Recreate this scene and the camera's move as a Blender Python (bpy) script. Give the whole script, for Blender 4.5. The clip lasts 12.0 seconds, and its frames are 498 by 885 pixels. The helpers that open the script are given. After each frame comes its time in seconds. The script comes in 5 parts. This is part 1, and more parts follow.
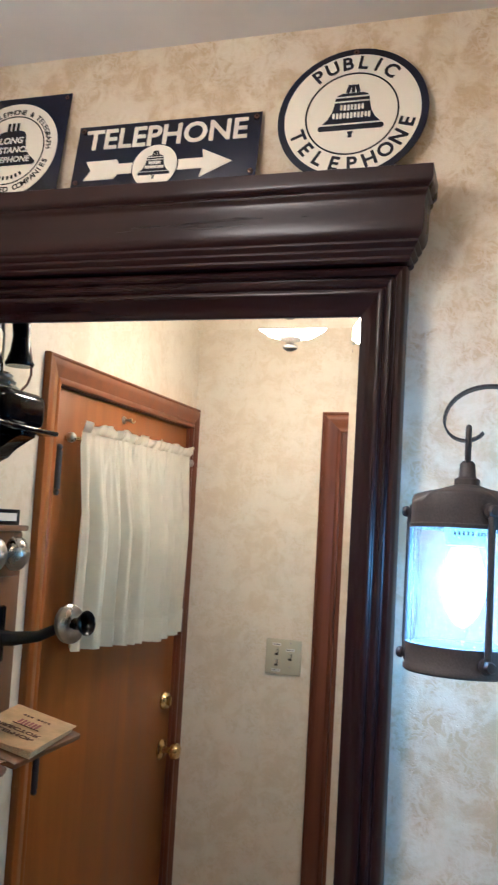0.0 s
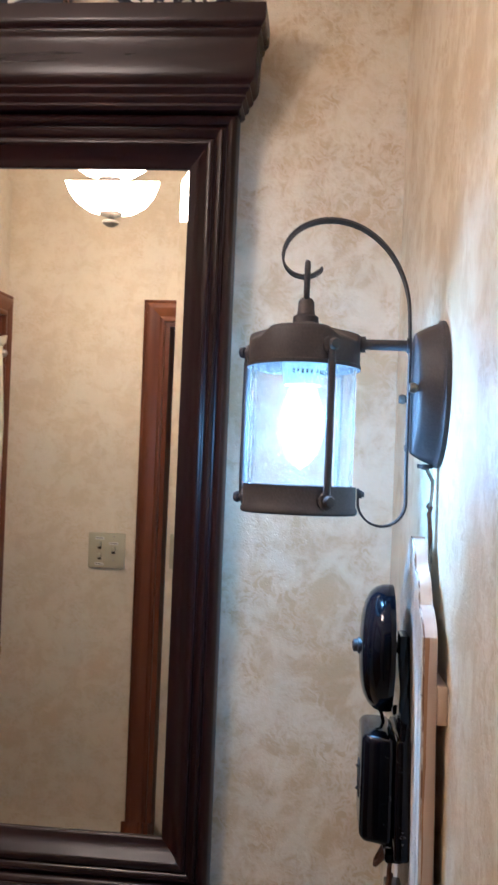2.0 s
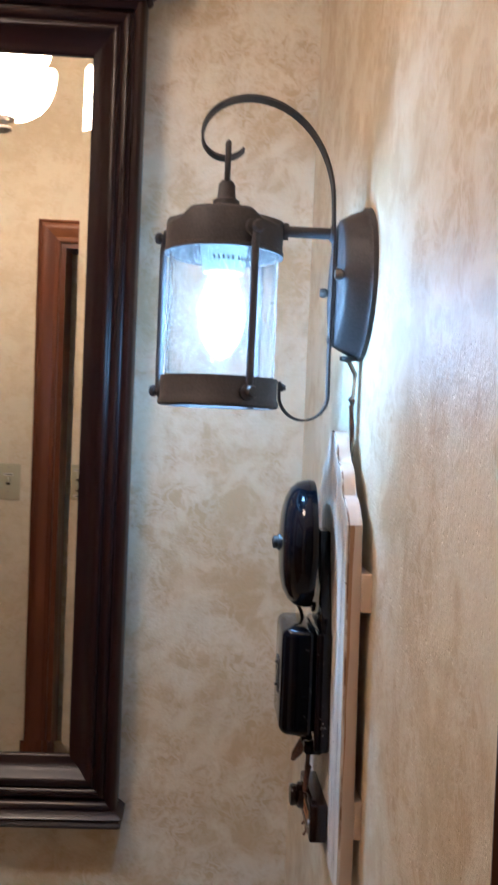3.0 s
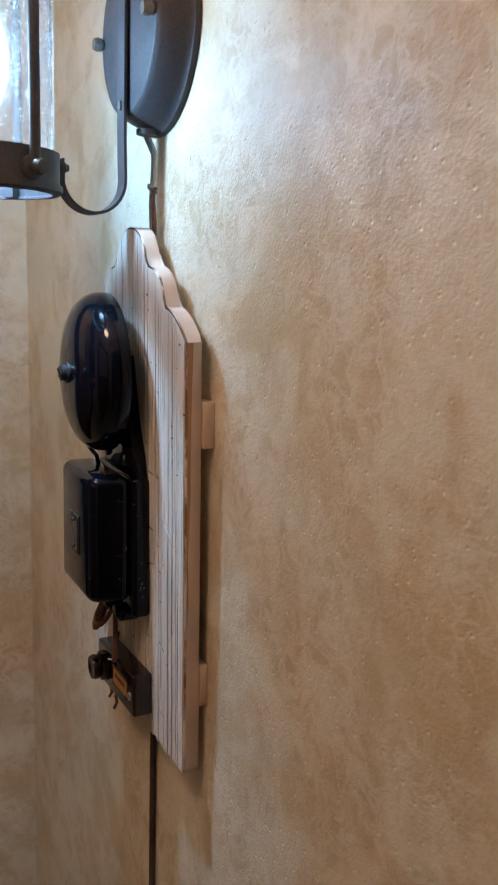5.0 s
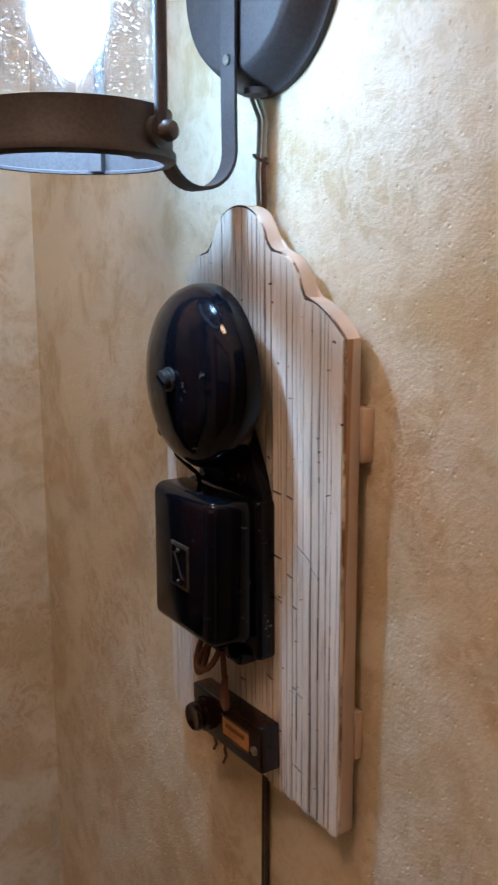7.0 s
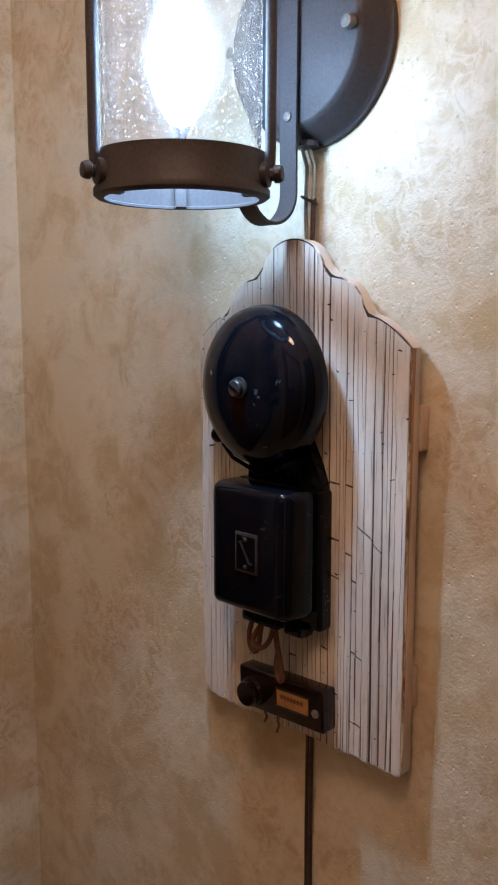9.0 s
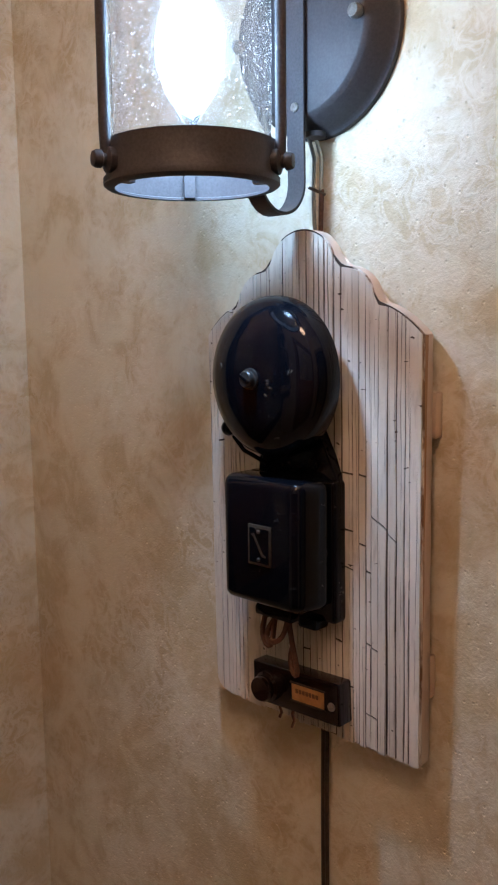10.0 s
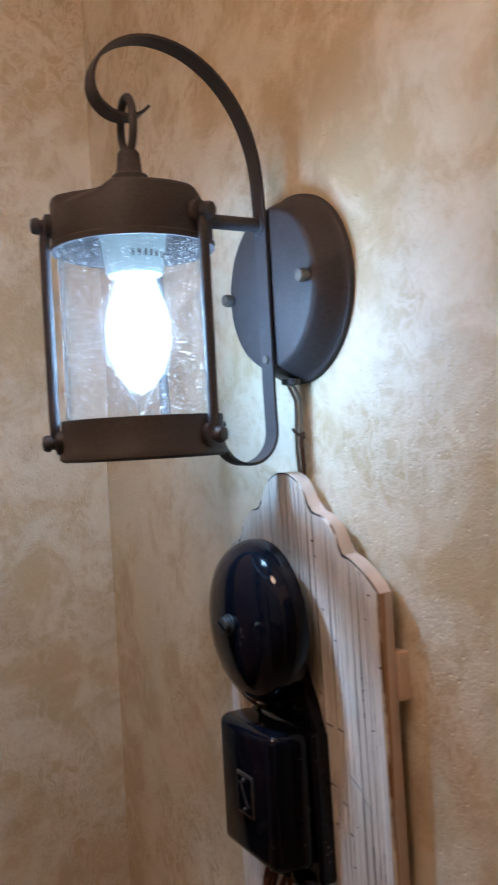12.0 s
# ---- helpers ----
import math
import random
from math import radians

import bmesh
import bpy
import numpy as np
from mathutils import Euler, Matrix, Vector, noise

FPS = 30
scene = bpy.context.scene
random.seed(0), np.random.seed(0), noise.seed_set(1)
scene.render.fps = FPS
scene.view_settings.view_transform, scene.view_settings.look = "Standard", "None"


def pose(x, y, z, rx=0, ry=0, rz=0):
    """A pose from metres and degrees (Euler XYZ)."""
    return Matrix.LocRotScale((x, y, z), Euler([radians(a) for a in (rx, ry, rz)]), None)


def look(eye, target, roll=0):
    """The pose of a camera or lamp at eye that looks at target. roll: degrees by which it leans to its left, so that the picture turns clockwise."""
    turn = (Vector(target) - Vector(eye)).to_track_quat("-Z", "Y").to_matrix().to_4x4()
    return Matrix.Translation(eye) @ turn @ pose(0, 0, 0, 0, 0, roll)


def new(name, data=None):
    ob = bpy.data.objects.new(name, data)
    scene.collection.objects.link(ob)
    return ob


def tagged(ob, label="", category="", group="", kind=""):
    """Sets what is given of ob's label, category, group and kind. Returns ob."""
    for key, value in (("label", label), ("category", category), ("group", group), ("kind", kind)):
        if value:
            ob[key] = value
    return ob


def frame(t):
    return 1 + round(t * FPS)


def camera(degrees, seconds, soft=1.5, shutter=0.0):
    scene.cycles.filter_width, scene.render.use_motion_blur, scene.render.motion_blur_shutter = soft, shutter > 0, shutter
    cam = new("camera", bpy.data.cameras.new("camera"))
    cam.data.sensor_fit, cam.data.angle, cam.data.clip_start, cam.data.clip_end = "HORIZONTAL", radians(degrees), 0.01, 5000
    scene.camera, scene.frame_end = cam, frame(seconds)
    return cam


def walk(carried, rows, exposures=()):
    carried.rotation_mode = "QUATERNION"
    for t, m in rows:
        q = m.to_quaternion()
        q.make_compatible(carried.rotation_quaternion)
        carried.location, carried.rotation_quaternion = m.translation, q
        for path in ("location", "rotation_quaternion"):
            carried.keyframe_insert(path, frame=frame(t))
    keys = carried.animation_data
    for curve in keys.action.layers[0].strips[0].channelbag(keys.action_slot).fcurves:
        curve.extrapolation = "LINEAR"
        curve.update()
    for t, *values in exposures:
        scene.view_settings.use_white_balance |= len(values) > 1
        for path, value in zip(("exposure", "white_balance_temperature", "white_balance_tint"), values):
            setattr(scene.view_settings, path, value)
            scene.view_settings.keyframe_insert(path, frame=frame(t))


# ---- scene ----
cam = camera(32.5, 12.0, soft=2.0, shutter=0.4)
# seconds, place, yaw, pitch, roll
ROWS = [
    (0, -0.0095, 0.0491, 1.5932, 16.97, 7.44, -3.88),
    (0.5, -0.0071, 0.0638, 1.5808, 14.30, 6.60, -3.34),
    (1, -0.0149, 0.0726, 1.5657, 11.22, 5.35, -2.82),
    (1.5, -0.0252, 0.0895, 1.5412, 8.07, 3.96, -2.61),
    (2, -0.0355, 0.1105, 1.5181, 4.86, 2.41, -2.40),
    (2.5, -0.0475, 0.1287, 1.4919, 1.42, 0.76, -2.36),
    (3, -0.0608, 0.1458, 1.4644, -2.31, -0.95, -2.43),
    (3.5, -0.0816, 0.1801, 1.4259, -7.67, -3.27, -2.58),
    (3.7, -0.0801, 0.1910, 1.4218, -8.63, -4.28, -2.66),
    (5.3, -0.2022, 0.3668, 1.4284, -29.98, -11.40, -1.49),
    (5.5, -0.2178, 0.3824, 1.4290, -30.92, -11.43, -1.20),
    (6, -0.2365, 0.4222, 1.4262, -32.42, -10.93, -0.90),
    (6.5, -0.2238, 0.4767, 1.4088, -32.09, -10.94, -0.78),
    (7, -0.2684, 0.5031, 1.4231, -33.99, -11.42, -0.14),
    (8.8, -0.4577, 0.5435, 1.4071, -45.68, -8.39, -0.27),
    (9, -0.4588, 0.5431, 1.4071, -45.59, -8.58, -0.22),
    (9.5, -0.4819, 0.5575, 1.4031, -47.65, -8.18, 0.09),
    (10, -0.4678, 0.5531, 1.3905, -46.06, -7.75, 0.62),
    (10.5, -0.4439, 0.5374, 1.4241, -45.52, -6.99, 1.43),
    (11, -0.4300, 0.5050, 1.4525, -39.40, -2.28, 3.45),
    (11.5, -0.4080, 0.4690, 1.4860, -35.10, 0.02, 3.85),
    (12, -0.3030, 0.4230, 1.4942, -29.95, -0.24, 3.15),
]
# seconds, stops, kelvin, tint
EXPOSURES = [(0, 1.40, 4300, 8), (1.5, 1.16, 4560, 14), (3.0, 0.92, 5030, 16), (5.0, 0.48, 5640, 18), (9, 0.39, 6200, 28), (12, 0.15, 5830, 25)]
walk(cam, [(t, pose(x, y, z, 90 + pitch, roll, yaw)) for t, x, y, z, yaw, pitch, roll in ROWS], EXPOSURES)

# ---- light ----
GLOW_POWER, BULB_WATTS, DOWNFILL_WATTS, BOWL_POWER, UPLIGHT_WATTS = 10.0, 0.36, 4.6, 30.0, 4.2
BULB_COLOUR, BOWL_COLOUR = (0.42, 0.752, 1.0), (1.0, 0.69, 0.41)
world = bpy.data.worlds.new("world")
scene.world = world
world.use_nodes = True
world.node_tree.nodes["Background"].inputs[0].default_value = (0.9, 0.75, 0.6, 1)
world.node_tree.nodes["Background"].inputs[1].default_value = 0.02


# ---- materials ----
class Mat:
    """A node material with a principled shader, built step by step."""

    def __init__(self, name, colour=(0.5, 0.5, 0.5), rough=0.5, metal=0.0, **more):
        self.m = bpy.data.materials.new(name)
        self.m.use_nodes = True
        self.t = self.m.node_tree
        self.b = self.t.nodes["Principled BSDF"]
        self.b.inputs["Base Color"].default_value = (*colour, 1)
        self.b.inputs["Roughness"].default_value = rough
        self.b.inputs["Metallic"].default_value = metal
        for key, value in more.items():
            self.b.inputs[key.replace("_", " ")].default_value = value

    def n(self, kind, **inputs):
        node = self.t.nodes.new(kind)
        for key, value in inputs.items():
            node.inputs[key.replace("_", " ")].default_value = value
        return node

    def link(self, a, b):
        self.t.links.new(a, b)

    def coords(self, scale=(1, 1, 1), use="Object", rot=(0, 0, 0)):
        c = self.n("ShaderNodeTexCoord")
        mp = self.n("ShaderNodeMapping", Scale=scale, Rotation=rot)
        self.link(c.outputs[use], mp.inputs[0])
        return mp.outputs[0]

    def noise(self, vec, scale, detail=4.0, rough=0.55, distort=0.0):
        nz = self.n("ShaderNodeTexNoise", Scale=scale, Detail=detail, Roughness=rough, Distortion=distort)
        self.link(vec, nz.inputs["Vector"])
        return nz.outputs["Fac"]

    def ramp(self, fac, stops):
        r = self.n("ShaderNodeValToRGB")
        while len(r.color_ramp.elements) < len(stops):
            r.color_ramp.elements.new(0.5)
        for e, (p, c) in zip(r.color_ramp.elements, stops):
            e.position = p
            e.color = (*c, 1) if len(c) == 3 else c
        self.link(fac, r.inputs[0])
        return r.outputs[0]

    def mix(self, fac, a, b, mode="MIX"):
        x = self.t.nodes.new("ShaderNodeMix")
        x.data_type, x.blend_type = "RGBA", mode
        for s, v in ((x.inputs[0], fac), (x.inputs[6], a), (x.inputs[7], b)):
            if isinstance(v, (int, float)):
                s.default_value = v
            elif isinstance(v, tuple):
                s.default_value = (*v, 1)
            else:
                self.link(v, s)
        return x.outputs[2]

    def math(self, op, a, b=0.0):
        x = self.t.nodes.new("ShaderNodeMath")
        x.operation = op
        for s, v in ((x.inputs[0], a), (x.inputs[1], b)):
            if isinstance(v, (int, float)):
                s.default_value = v
            else:
                self.link(v, s)
        return x.outputs[0]

    def colour(self, out):
        self.link(out, self.b.inputs["Base Color"])
        return self

    def rough(self, out):
        self.link(out, self.b.inputs["Roughness"])
        return self

    def bump(self, height, strength=0.3, distance=0.002):
        bp = self.n("ShaderNodeBump", Strength=strength, Distance=distance)
        self.link(height, bp.inputs["Height"])
        self.link(bp.outputs[0], self.b.inputs["Normal"])
        return self


def grey(v):
    return (v, v, v)


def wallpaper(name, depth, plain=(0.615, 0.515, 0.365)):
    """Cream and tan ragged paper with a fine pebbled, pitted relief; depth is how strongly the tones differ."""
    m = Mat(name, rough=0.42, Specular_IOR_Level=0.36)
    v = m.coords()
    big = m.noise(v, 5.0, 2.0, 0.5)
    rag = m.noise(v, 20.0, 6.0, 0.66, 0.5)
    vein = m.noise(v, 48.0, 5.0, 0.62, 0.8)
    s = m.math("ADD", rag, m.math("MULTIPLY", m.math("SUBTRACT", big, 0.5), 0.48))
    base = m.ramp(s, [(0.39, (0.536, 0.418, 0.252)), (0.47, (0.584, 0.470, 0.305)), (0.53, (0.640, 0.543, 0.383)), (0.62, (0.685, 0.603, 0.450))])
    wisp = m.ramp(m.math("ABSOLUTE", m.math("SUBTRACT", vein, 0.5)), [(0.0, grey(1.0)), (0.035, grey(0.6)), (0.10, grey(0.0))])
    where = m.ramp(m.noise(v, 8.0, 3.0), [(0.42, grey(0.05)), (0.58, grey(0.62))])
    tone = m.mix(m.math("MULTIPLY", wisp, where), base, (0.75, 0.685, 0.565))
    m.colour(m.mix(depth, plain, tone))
    peb = m.noise(v, 420.0, 2.0, 0.55)
    lump = m.noise(v, 140.0, 3.0, 0.6)
    pit = m.n("ShaderNodeTexVoronoi", Scale=120.0)
    m.link(v, pit.inputs["Vector"])
    hole = m.ramp(pit.outputs["Distance"], [(0.07, grey(1.0)), (0.17, grey(0.0))])
    h = m.math("ADD", m.math("MULTIPLY", peb, 0.85), m.math("MULTIPLY", lump, 0.9))
    h = m.math("ADD", h, m.math("MULTIPLY", wisp, 0.22))
    m.bump(m.math("SUBTRACT", h, m.math("MULTIPLY", hole, 1.8)), 0.40, 0.0014)
    m.rough(m.ramp(rag, [(0.3, grey(0.42)), (0.7, grey(0.56))]))
    return m.m


def ceiling_paint():
    m = Mat("ceiling_paint", rough=0.45)
    v = m.coords()
    m.colour(m.ramp(m.noise(v, 4.0, 4.0), [(0.3, (0.62, 0.59, 0.56)), (0.7, (0.72, 0.70, 0.67))]))
    m.bump(m.noise(v, 120.0, 3.0), 0.15, 0.001)
    return m.m


def wood(name, dark, light, rough=0.3, axis="z", grain=1.0, coat=0.3, bump=0.08, shine=0.5):
    m = Mat(name, rough=rough, Coat_Weight=coat, Coat_Roughness=0.12, Specular_IOR_Level=shine)
    s = {"x": (1.2, 26, 26), "y": (26, 1.2, 26), "z": (26, 26, 1.2)}[axis]
    v = m.coords(tuple(a * grain for a in s))
    g = m.noise(v, 1.0, 6.0, 0.62, 0.5)
    broad = m.noise(m.coords((3, 3, 1.0)), 1.6, 3.0)
    f = m.math("ADD", m.math("MULTIPLY", g, 0.7), m.math("MULTIPLY", broad, 0.3))
    m.colour(m.ramp(f, [(0.32, dark), (0.68, light)]))
    m.rough(m.ramp(g, [(0.3, grey(rough * 0.8)), (0.7, grey(min(1, rough * 1.3)))]))
    m.bump(g, bump, 0.001)
    return m.m


def bronze():
    m = Mat("brown_bronze_paint", rough=0.55, metal=0.0, Specular_IOR_Level=0.35)
    v = m.coords()
    m.colour(m.ramp(m.noise(v, 500.0, 2.0), [(0.3, (0.039, 0.034, 0.036)), (0.7, (0.057, 0.050, 0.052))]))
    m.rough(m.ramp(m.noise(v, 60.0, 3.0), [(0.3, grey(0.50)), (0.7, grey(0.64))]))
    m.bump(m.noise(v, 700.0, 2.0), 0.15, 0.0004)
    return m.m


def enamel():
    """Old black enamel with chips, pale scuffs and fine scratches."""
    m = Mat("black_enamel", rough=0.08, Specular_IOR_Level=0.26)
    v = m.coords()
    chip = m.noise(v, 95.0, 5.0, 0.7, 0.8)
    base = m.ramp(chip, [(0.0, (0.0018, 0.0022, 0.0036)), (0.665, (0.0024, 0.0028, 0.0045)), (0.72, (0.12, 0.11, 0.09))])
    scuff = m.noise(m.coords((60, 150, 210), rot=(0.4, 0, 0)), 1.0, 5.0, 0.7)
    where = m.noise(v, 26.0, 2.0)
    worn = m.math("MULTIPLY", m.ramp(scuff, [(0.60, grey(0.0)), (0.70, grey(1.0))]), m.ramp(where, [(0.56, grey(0.0)), (0.66, grey(1.0))]))
    m.colour(m.mix(m.math("MULTIPLY", worn, 0.35), base, (0.16, 0.17, 0.17)))
    m.rough(m.ramp(m.noise(v, 30.0, 5.0), [(0.3, grey(0.035)), (0.75, grey(0.13))]))
    m.bump(m.noise(v, 45.0, 4.0), 0.04, 0.001)
    return m.m


def flaked_paint():
    """Aged white paint with hairline splits along the grain and brownish grime."""
    m = Mat("flaked_white_paint", rough=0.55)
    sep = m.n("ShaderNodeSeparateXYZ")
    m.link(m.coords(), sep.inputs[0])
    sway = m.math("MULTIPLY", m.math("SUBTRACT", m.noise(m.coords((0, 12, 7)), 1.0, 3.0), 0.5), 0.006)
    vo = m.n("ShaderNodeTexVoronoi", Scale=190.0)
    vo.voronoi_dimensions, vo.feature = "1D", "DISTANCE_TO_EDGE"
    m.link(m.math("ADD", sep.outputs["Y"], sway), vo.inputs["W"])
    width = m.ramp(m.noise(m.coords((0, 60, 9)), 1.0, 3.0), [(0.48, grey(-0.07)), (0.72, grey(0.10))])
    hair = m.math("LESS_THAN", vo.outputs["Distance"], width)
    paint = m.ramp(m.noise(m.coords((1, 40, 3)), 1.0, 5.0), [(0.3, (0.57, 0.51, 0.43)), (0.55, (0.69, 0.63, 0.55)), (0.8, (0.75, 0.70, 0.63))])
    grime = m.ramp(m.noise(m.coords((1, 130, 20)), 1.0, 5.0, 0.7), [(0.52, grey(0.0)), (0.72, grey(0.55))])
    paint = m.mix(grime, paint, (0.30, 0.23, 0.18))
    speck = m.ramp(m.noise(m.coords((1, 95, 230)), 1.0, 2.0), [(0.70, grey(0.0)), (0.72, grey(1.0))])
    paint = m.mix(speck, paint, (0.07, 0.045, 0.03))
    m.colour(m.mix(m.math("MULTIPLY", hair, 0.75), paint, (0.10, 0.065, 0.045)))
    fine = m.math("ADD", m.noise(m.coords((1, 70, 8)), 1.0, 4.0), m.math("MULTIPLY", m.noise(m.coords((1, 220, 160)), 1.0, 3.0), 0.35))
    m.bump(m.math("SUBTRACT", fine, m.math("MULTIPLY", hair, 0.8)), 0.8, 0.0013)
    return m.m


def pine_edge():
    """Sawn edge: pinkish paint, with a raw brown strip next to the front of the straight sides."""
    m = Mat("pine_edge", rough=0.6)
    sep = m.n("ShaderNodeSeparateXYZ")
    m.link(m.coords(), sep.inputs[0])
    edge = m.math("ADD", sep.outputs["X"], m.math("MULTIPLY", m.noise(m.coords((1, 1, 1)), 14.0, 4.0), 0.004))
    raw = m.math("MULTIPLY", m.math("LESS_THAN", edge, 0.0672), m.math("LESS_THAN", sep.outputs["Z"], 1.383))
    paint = m.ramp(m.noise(m.coords((60, 60, 5)), 1.0, 5.0), [(0.3, (0.56, 0.43, 0.34)), (0.7, (0.66, 0.54, 0.45))])
    bare = m.ramp(m.noise(m.coords((90, 90, 6)), 1.0, 5.0), [(0.3, (0.26, 0.13, 0.06)), (0.7, (0.42, 0.24, 0.13))])
    m.colour(m.mix(raw, paint, bare))
    m.bump(m.noise(m.coords((60, 60, 8)), 1.0, 4.0), 0.2, 0.0006)
    return m.m


def worn_edge():
    """Painted arris rubbed through to brown wood."""
    m = Mat("worn_painted_edge", rough=0.6)
    wear = m.ramp(m.noise(m.coords((60, 60, 22)), 1.0, 5.0, 0.65), [(0.44, grey(0.0)), (0.56, grey(1.0))])
    m.colour(m.mix(wear, (0.66, 0.60, 0.54), (0.20, 0.11, 0.06)))
    return m.m


def seeded_glass():
    m = Mat("seeded_glass", (0.975, 0.975, 0.965), 0.02, Transmission_Weight=1.0, IOR=1.25)
    v = m.coords((1, 1, 0.7))
    vo = m.n("ShaderNodeTexVoronoi", Scale=150.0)
    m.link(v, vo.inputs["Vector"])
    seed = m.math("LESS_THAN", vo.outputs["Distance"], m.math("MULTIPLY", m.noise(v, 70.0, 2.0), 0.55))
    m.bump(m.math("ADD", m.math("MULTIPLY", seed, 1.0), m.math("MULTIPLY", m.noise(v, 18.0, 2.0), 0.5)), 0.42, 0.003)
    # veil and blur put the bulb's bloom into the glass itself
    veil = m.n("ShaderNodeBsdfTranslucent", Color=(1.0, 0.78, 0.68, 1))
    blur = m.n("ShaderNodeBsdfRefraction", Color=(1.0, 0.97, 0.93, 1), Roughness=0.30, IOR=1.45)
    soft, mx = m.n("ShaderNodeMixShader", Fac=0.09), m.n("ShaderNodeMixShader", Fac=0.009)
    m.link(m.b.outputs[0], soft.inputs[1])
    m.link(blur.outputs[0], soft.inputs[2])
    m.link(soft.outputs[0], mx.inputs[1])
    m.link(veil.outputs[0], mx.inputs[2])
    m.link(mx.outputs[0], m.t.nodes["Material Output"].inputs[0])
    return m.m


def bubbles():
    """Small bubbles that throw the bulb's light forwards."""
    m = Mat("glass_bubbles", (1.0, 0.97, 0.93), 0.1)
    rf = m.n("ShaderNodeBsdfRefraction", Color=(1.0, 0.98, 0.95, 1), Roughness=0.6, IOR=1.45)
    tr = m.n("ShaderNodeBsdfTranslucent", Color=(1.0, 0.96, 0.90, 1))
    mx = m.n("ShaderNodeMixShader", Fac=0.32)
    m.link(rf.outputs[0], mx.inputs[1])
    m.link(tr.outputs[0], mx.inputs[2])
    m.link(mx.outputs[0], m.t.nodes["Material Output"].inputs[0])
    return m.m


def glow(name, colour, power):
    m = bpy.data.materials.new(name)
    m.use_nodes = True
    t = m.node_tree
    t.nodes.remove(t.nodes["Principled BSDF"])
    e = t.nodes.new("ShaderNodeEmission")
    e.inputs[0].default_value, e.inputs[1].default_value = (*colour, 1), power
    t.links.new(e.outputs[0], t.nodes["Material Output"].inputs[0])
    return m


def lit_bowl():
    """Opal glass lit from inside, brightest round its foot and dimmer towards the rim."""
    m = glow("lit_opal_bowl", BOWL_COLOUR, BOWL_POWER)
    t = m.node_tree
    c, sep, span = t.nodes.new("ShaderNodeTexCoord"), t.nodes.new("ShaderNodeSeparateXYZ"), t.nodes.new("ShaderNodeMapRange")
    t.links.new(c.outputs["Object"], sep.inputs[0])
    t.links.new(sep.outputs["Z"], span.inputs[0])
    for k, value in zip(range(1, 5), (-0.411, -0.296, BOWL_POWER * 1.35, BOWL_POWER * 0.22)):
        span.inputs[k].default_value = value
    t.links.new(span.outputs[0], t.nodes["Emission"].inputs[1])
    return m


def haze(name, colour, power, cover):
    """A thin glowing shell that imitates glare and lets most light pass."""
    m = glow(name, colour, power)
    t = m.node_tree
    mx, tp = t.nodes.new("ShaderNodeMixShader"), t.nodes.new("ShaderNodeBsdfTransparent")
    mx.inputs[0].default_value = cover
    t.links.new(tp.outputs[0], mx.inputs[1])
    t.links.new(t.nodes["Emission"].outputs[0], mx.inputs[2])
    t.links.new(mx.outputs[0], t.nodes["Material Output"].inputs[0])
    return m


def speckled(name, colour, rough, metal=0.0, spread=0.25, scale=60.0, bump=0.05):
    m = Mat(name, colour, rough, metal)
    v = m.coords()
    m.colour(m.ramp(m.noise(v, scale, 5.0), [(0.3, tuple(c * (1 - spread) for c in colour)), (0.7, tuple(min(1, c * (1 + spread)) for c in colour))]))
    m.rough(m.ramp(m.noise(v, scale * 0.4, 4.0), [(0.3, grey(max(0.02, rough * 0.75))), (0.7, grey(min(1, rough * 1.3)))]))
    m.bump(m.noise(v, scale * 3, 3.0), bump, 0.0006)
    return m.m


def cloth(name, shade):
    m = Mat(name, rough=0.85)
    v = m.coords((1, 1, 1))
    weave = m.noise(m.coords((300, 900, 900)), 1.0, 2.0)
    m.colour(m.ramp(m.noise(v, 20.0, 4.0), [(0.3, tuple(0.92 * c for c in shade)), (0.7, shade)]))
    m.bump(weave, 0.2, 0.0004)
    return m.m


def mirror_silver():
    return Mat("mirror_silver", (0.87, 0.86, 0.775), 0.012, 1.0).m


# faint paper: same pattern in a paler tone that brightens the mirrored walls
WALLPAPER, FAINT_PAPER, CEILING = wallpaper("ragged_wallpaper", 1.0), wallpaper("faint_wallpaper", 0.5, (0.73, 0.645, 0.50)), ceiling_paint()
MAHOGANY = wood("dark_mahogany", (0.0068, 0.0022, 0.0024), (0.0215, 0.0062, 0.0056), 0.30, "x", 1.0, 0.0, 0.04, 0.32)
MAHOGANY_UP = wood("dark_mahogany_upright", (0.0068, 0.0022, 0.0024), (0.0215, 0.0062, 0.0056), 0.30, "z", 1.0, 0.0, 0.04, 0.32)
DOOR_WOOD = wood("orange_birch_veneer", (0.170, 0.052, 0.007), (0.340, 0.118, 0.014), 0.36, "z", 0.35, 0.06, 0.02, 0.32)
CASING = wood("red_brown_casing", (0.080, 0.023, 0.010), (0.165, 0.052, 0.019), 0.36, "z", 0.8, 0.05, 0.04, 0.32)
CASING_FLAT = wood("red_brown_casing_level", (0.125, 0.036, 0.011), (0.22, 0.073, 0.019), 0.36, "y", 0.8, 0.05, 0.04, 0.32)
OAK = wood("golden_oak", (0.085, 0.034, 0.011), (0.21, 0.095, 0.032), 0.42, "z", 1.6, 0.3, 0.12)
FLOOR_WOOD = wood("pale_bounce_floor", (0.46, 0.36, 0.25), (0.60, 0.50, 0.38), 0.35, "y", 0.6)
BARE_PINE = wood("bare_pine_edge", (0.52, 0.38, 0.27), (0.64, 0.50, 0.38), 0.6, "z", 1.0, 0.0, 0.1)
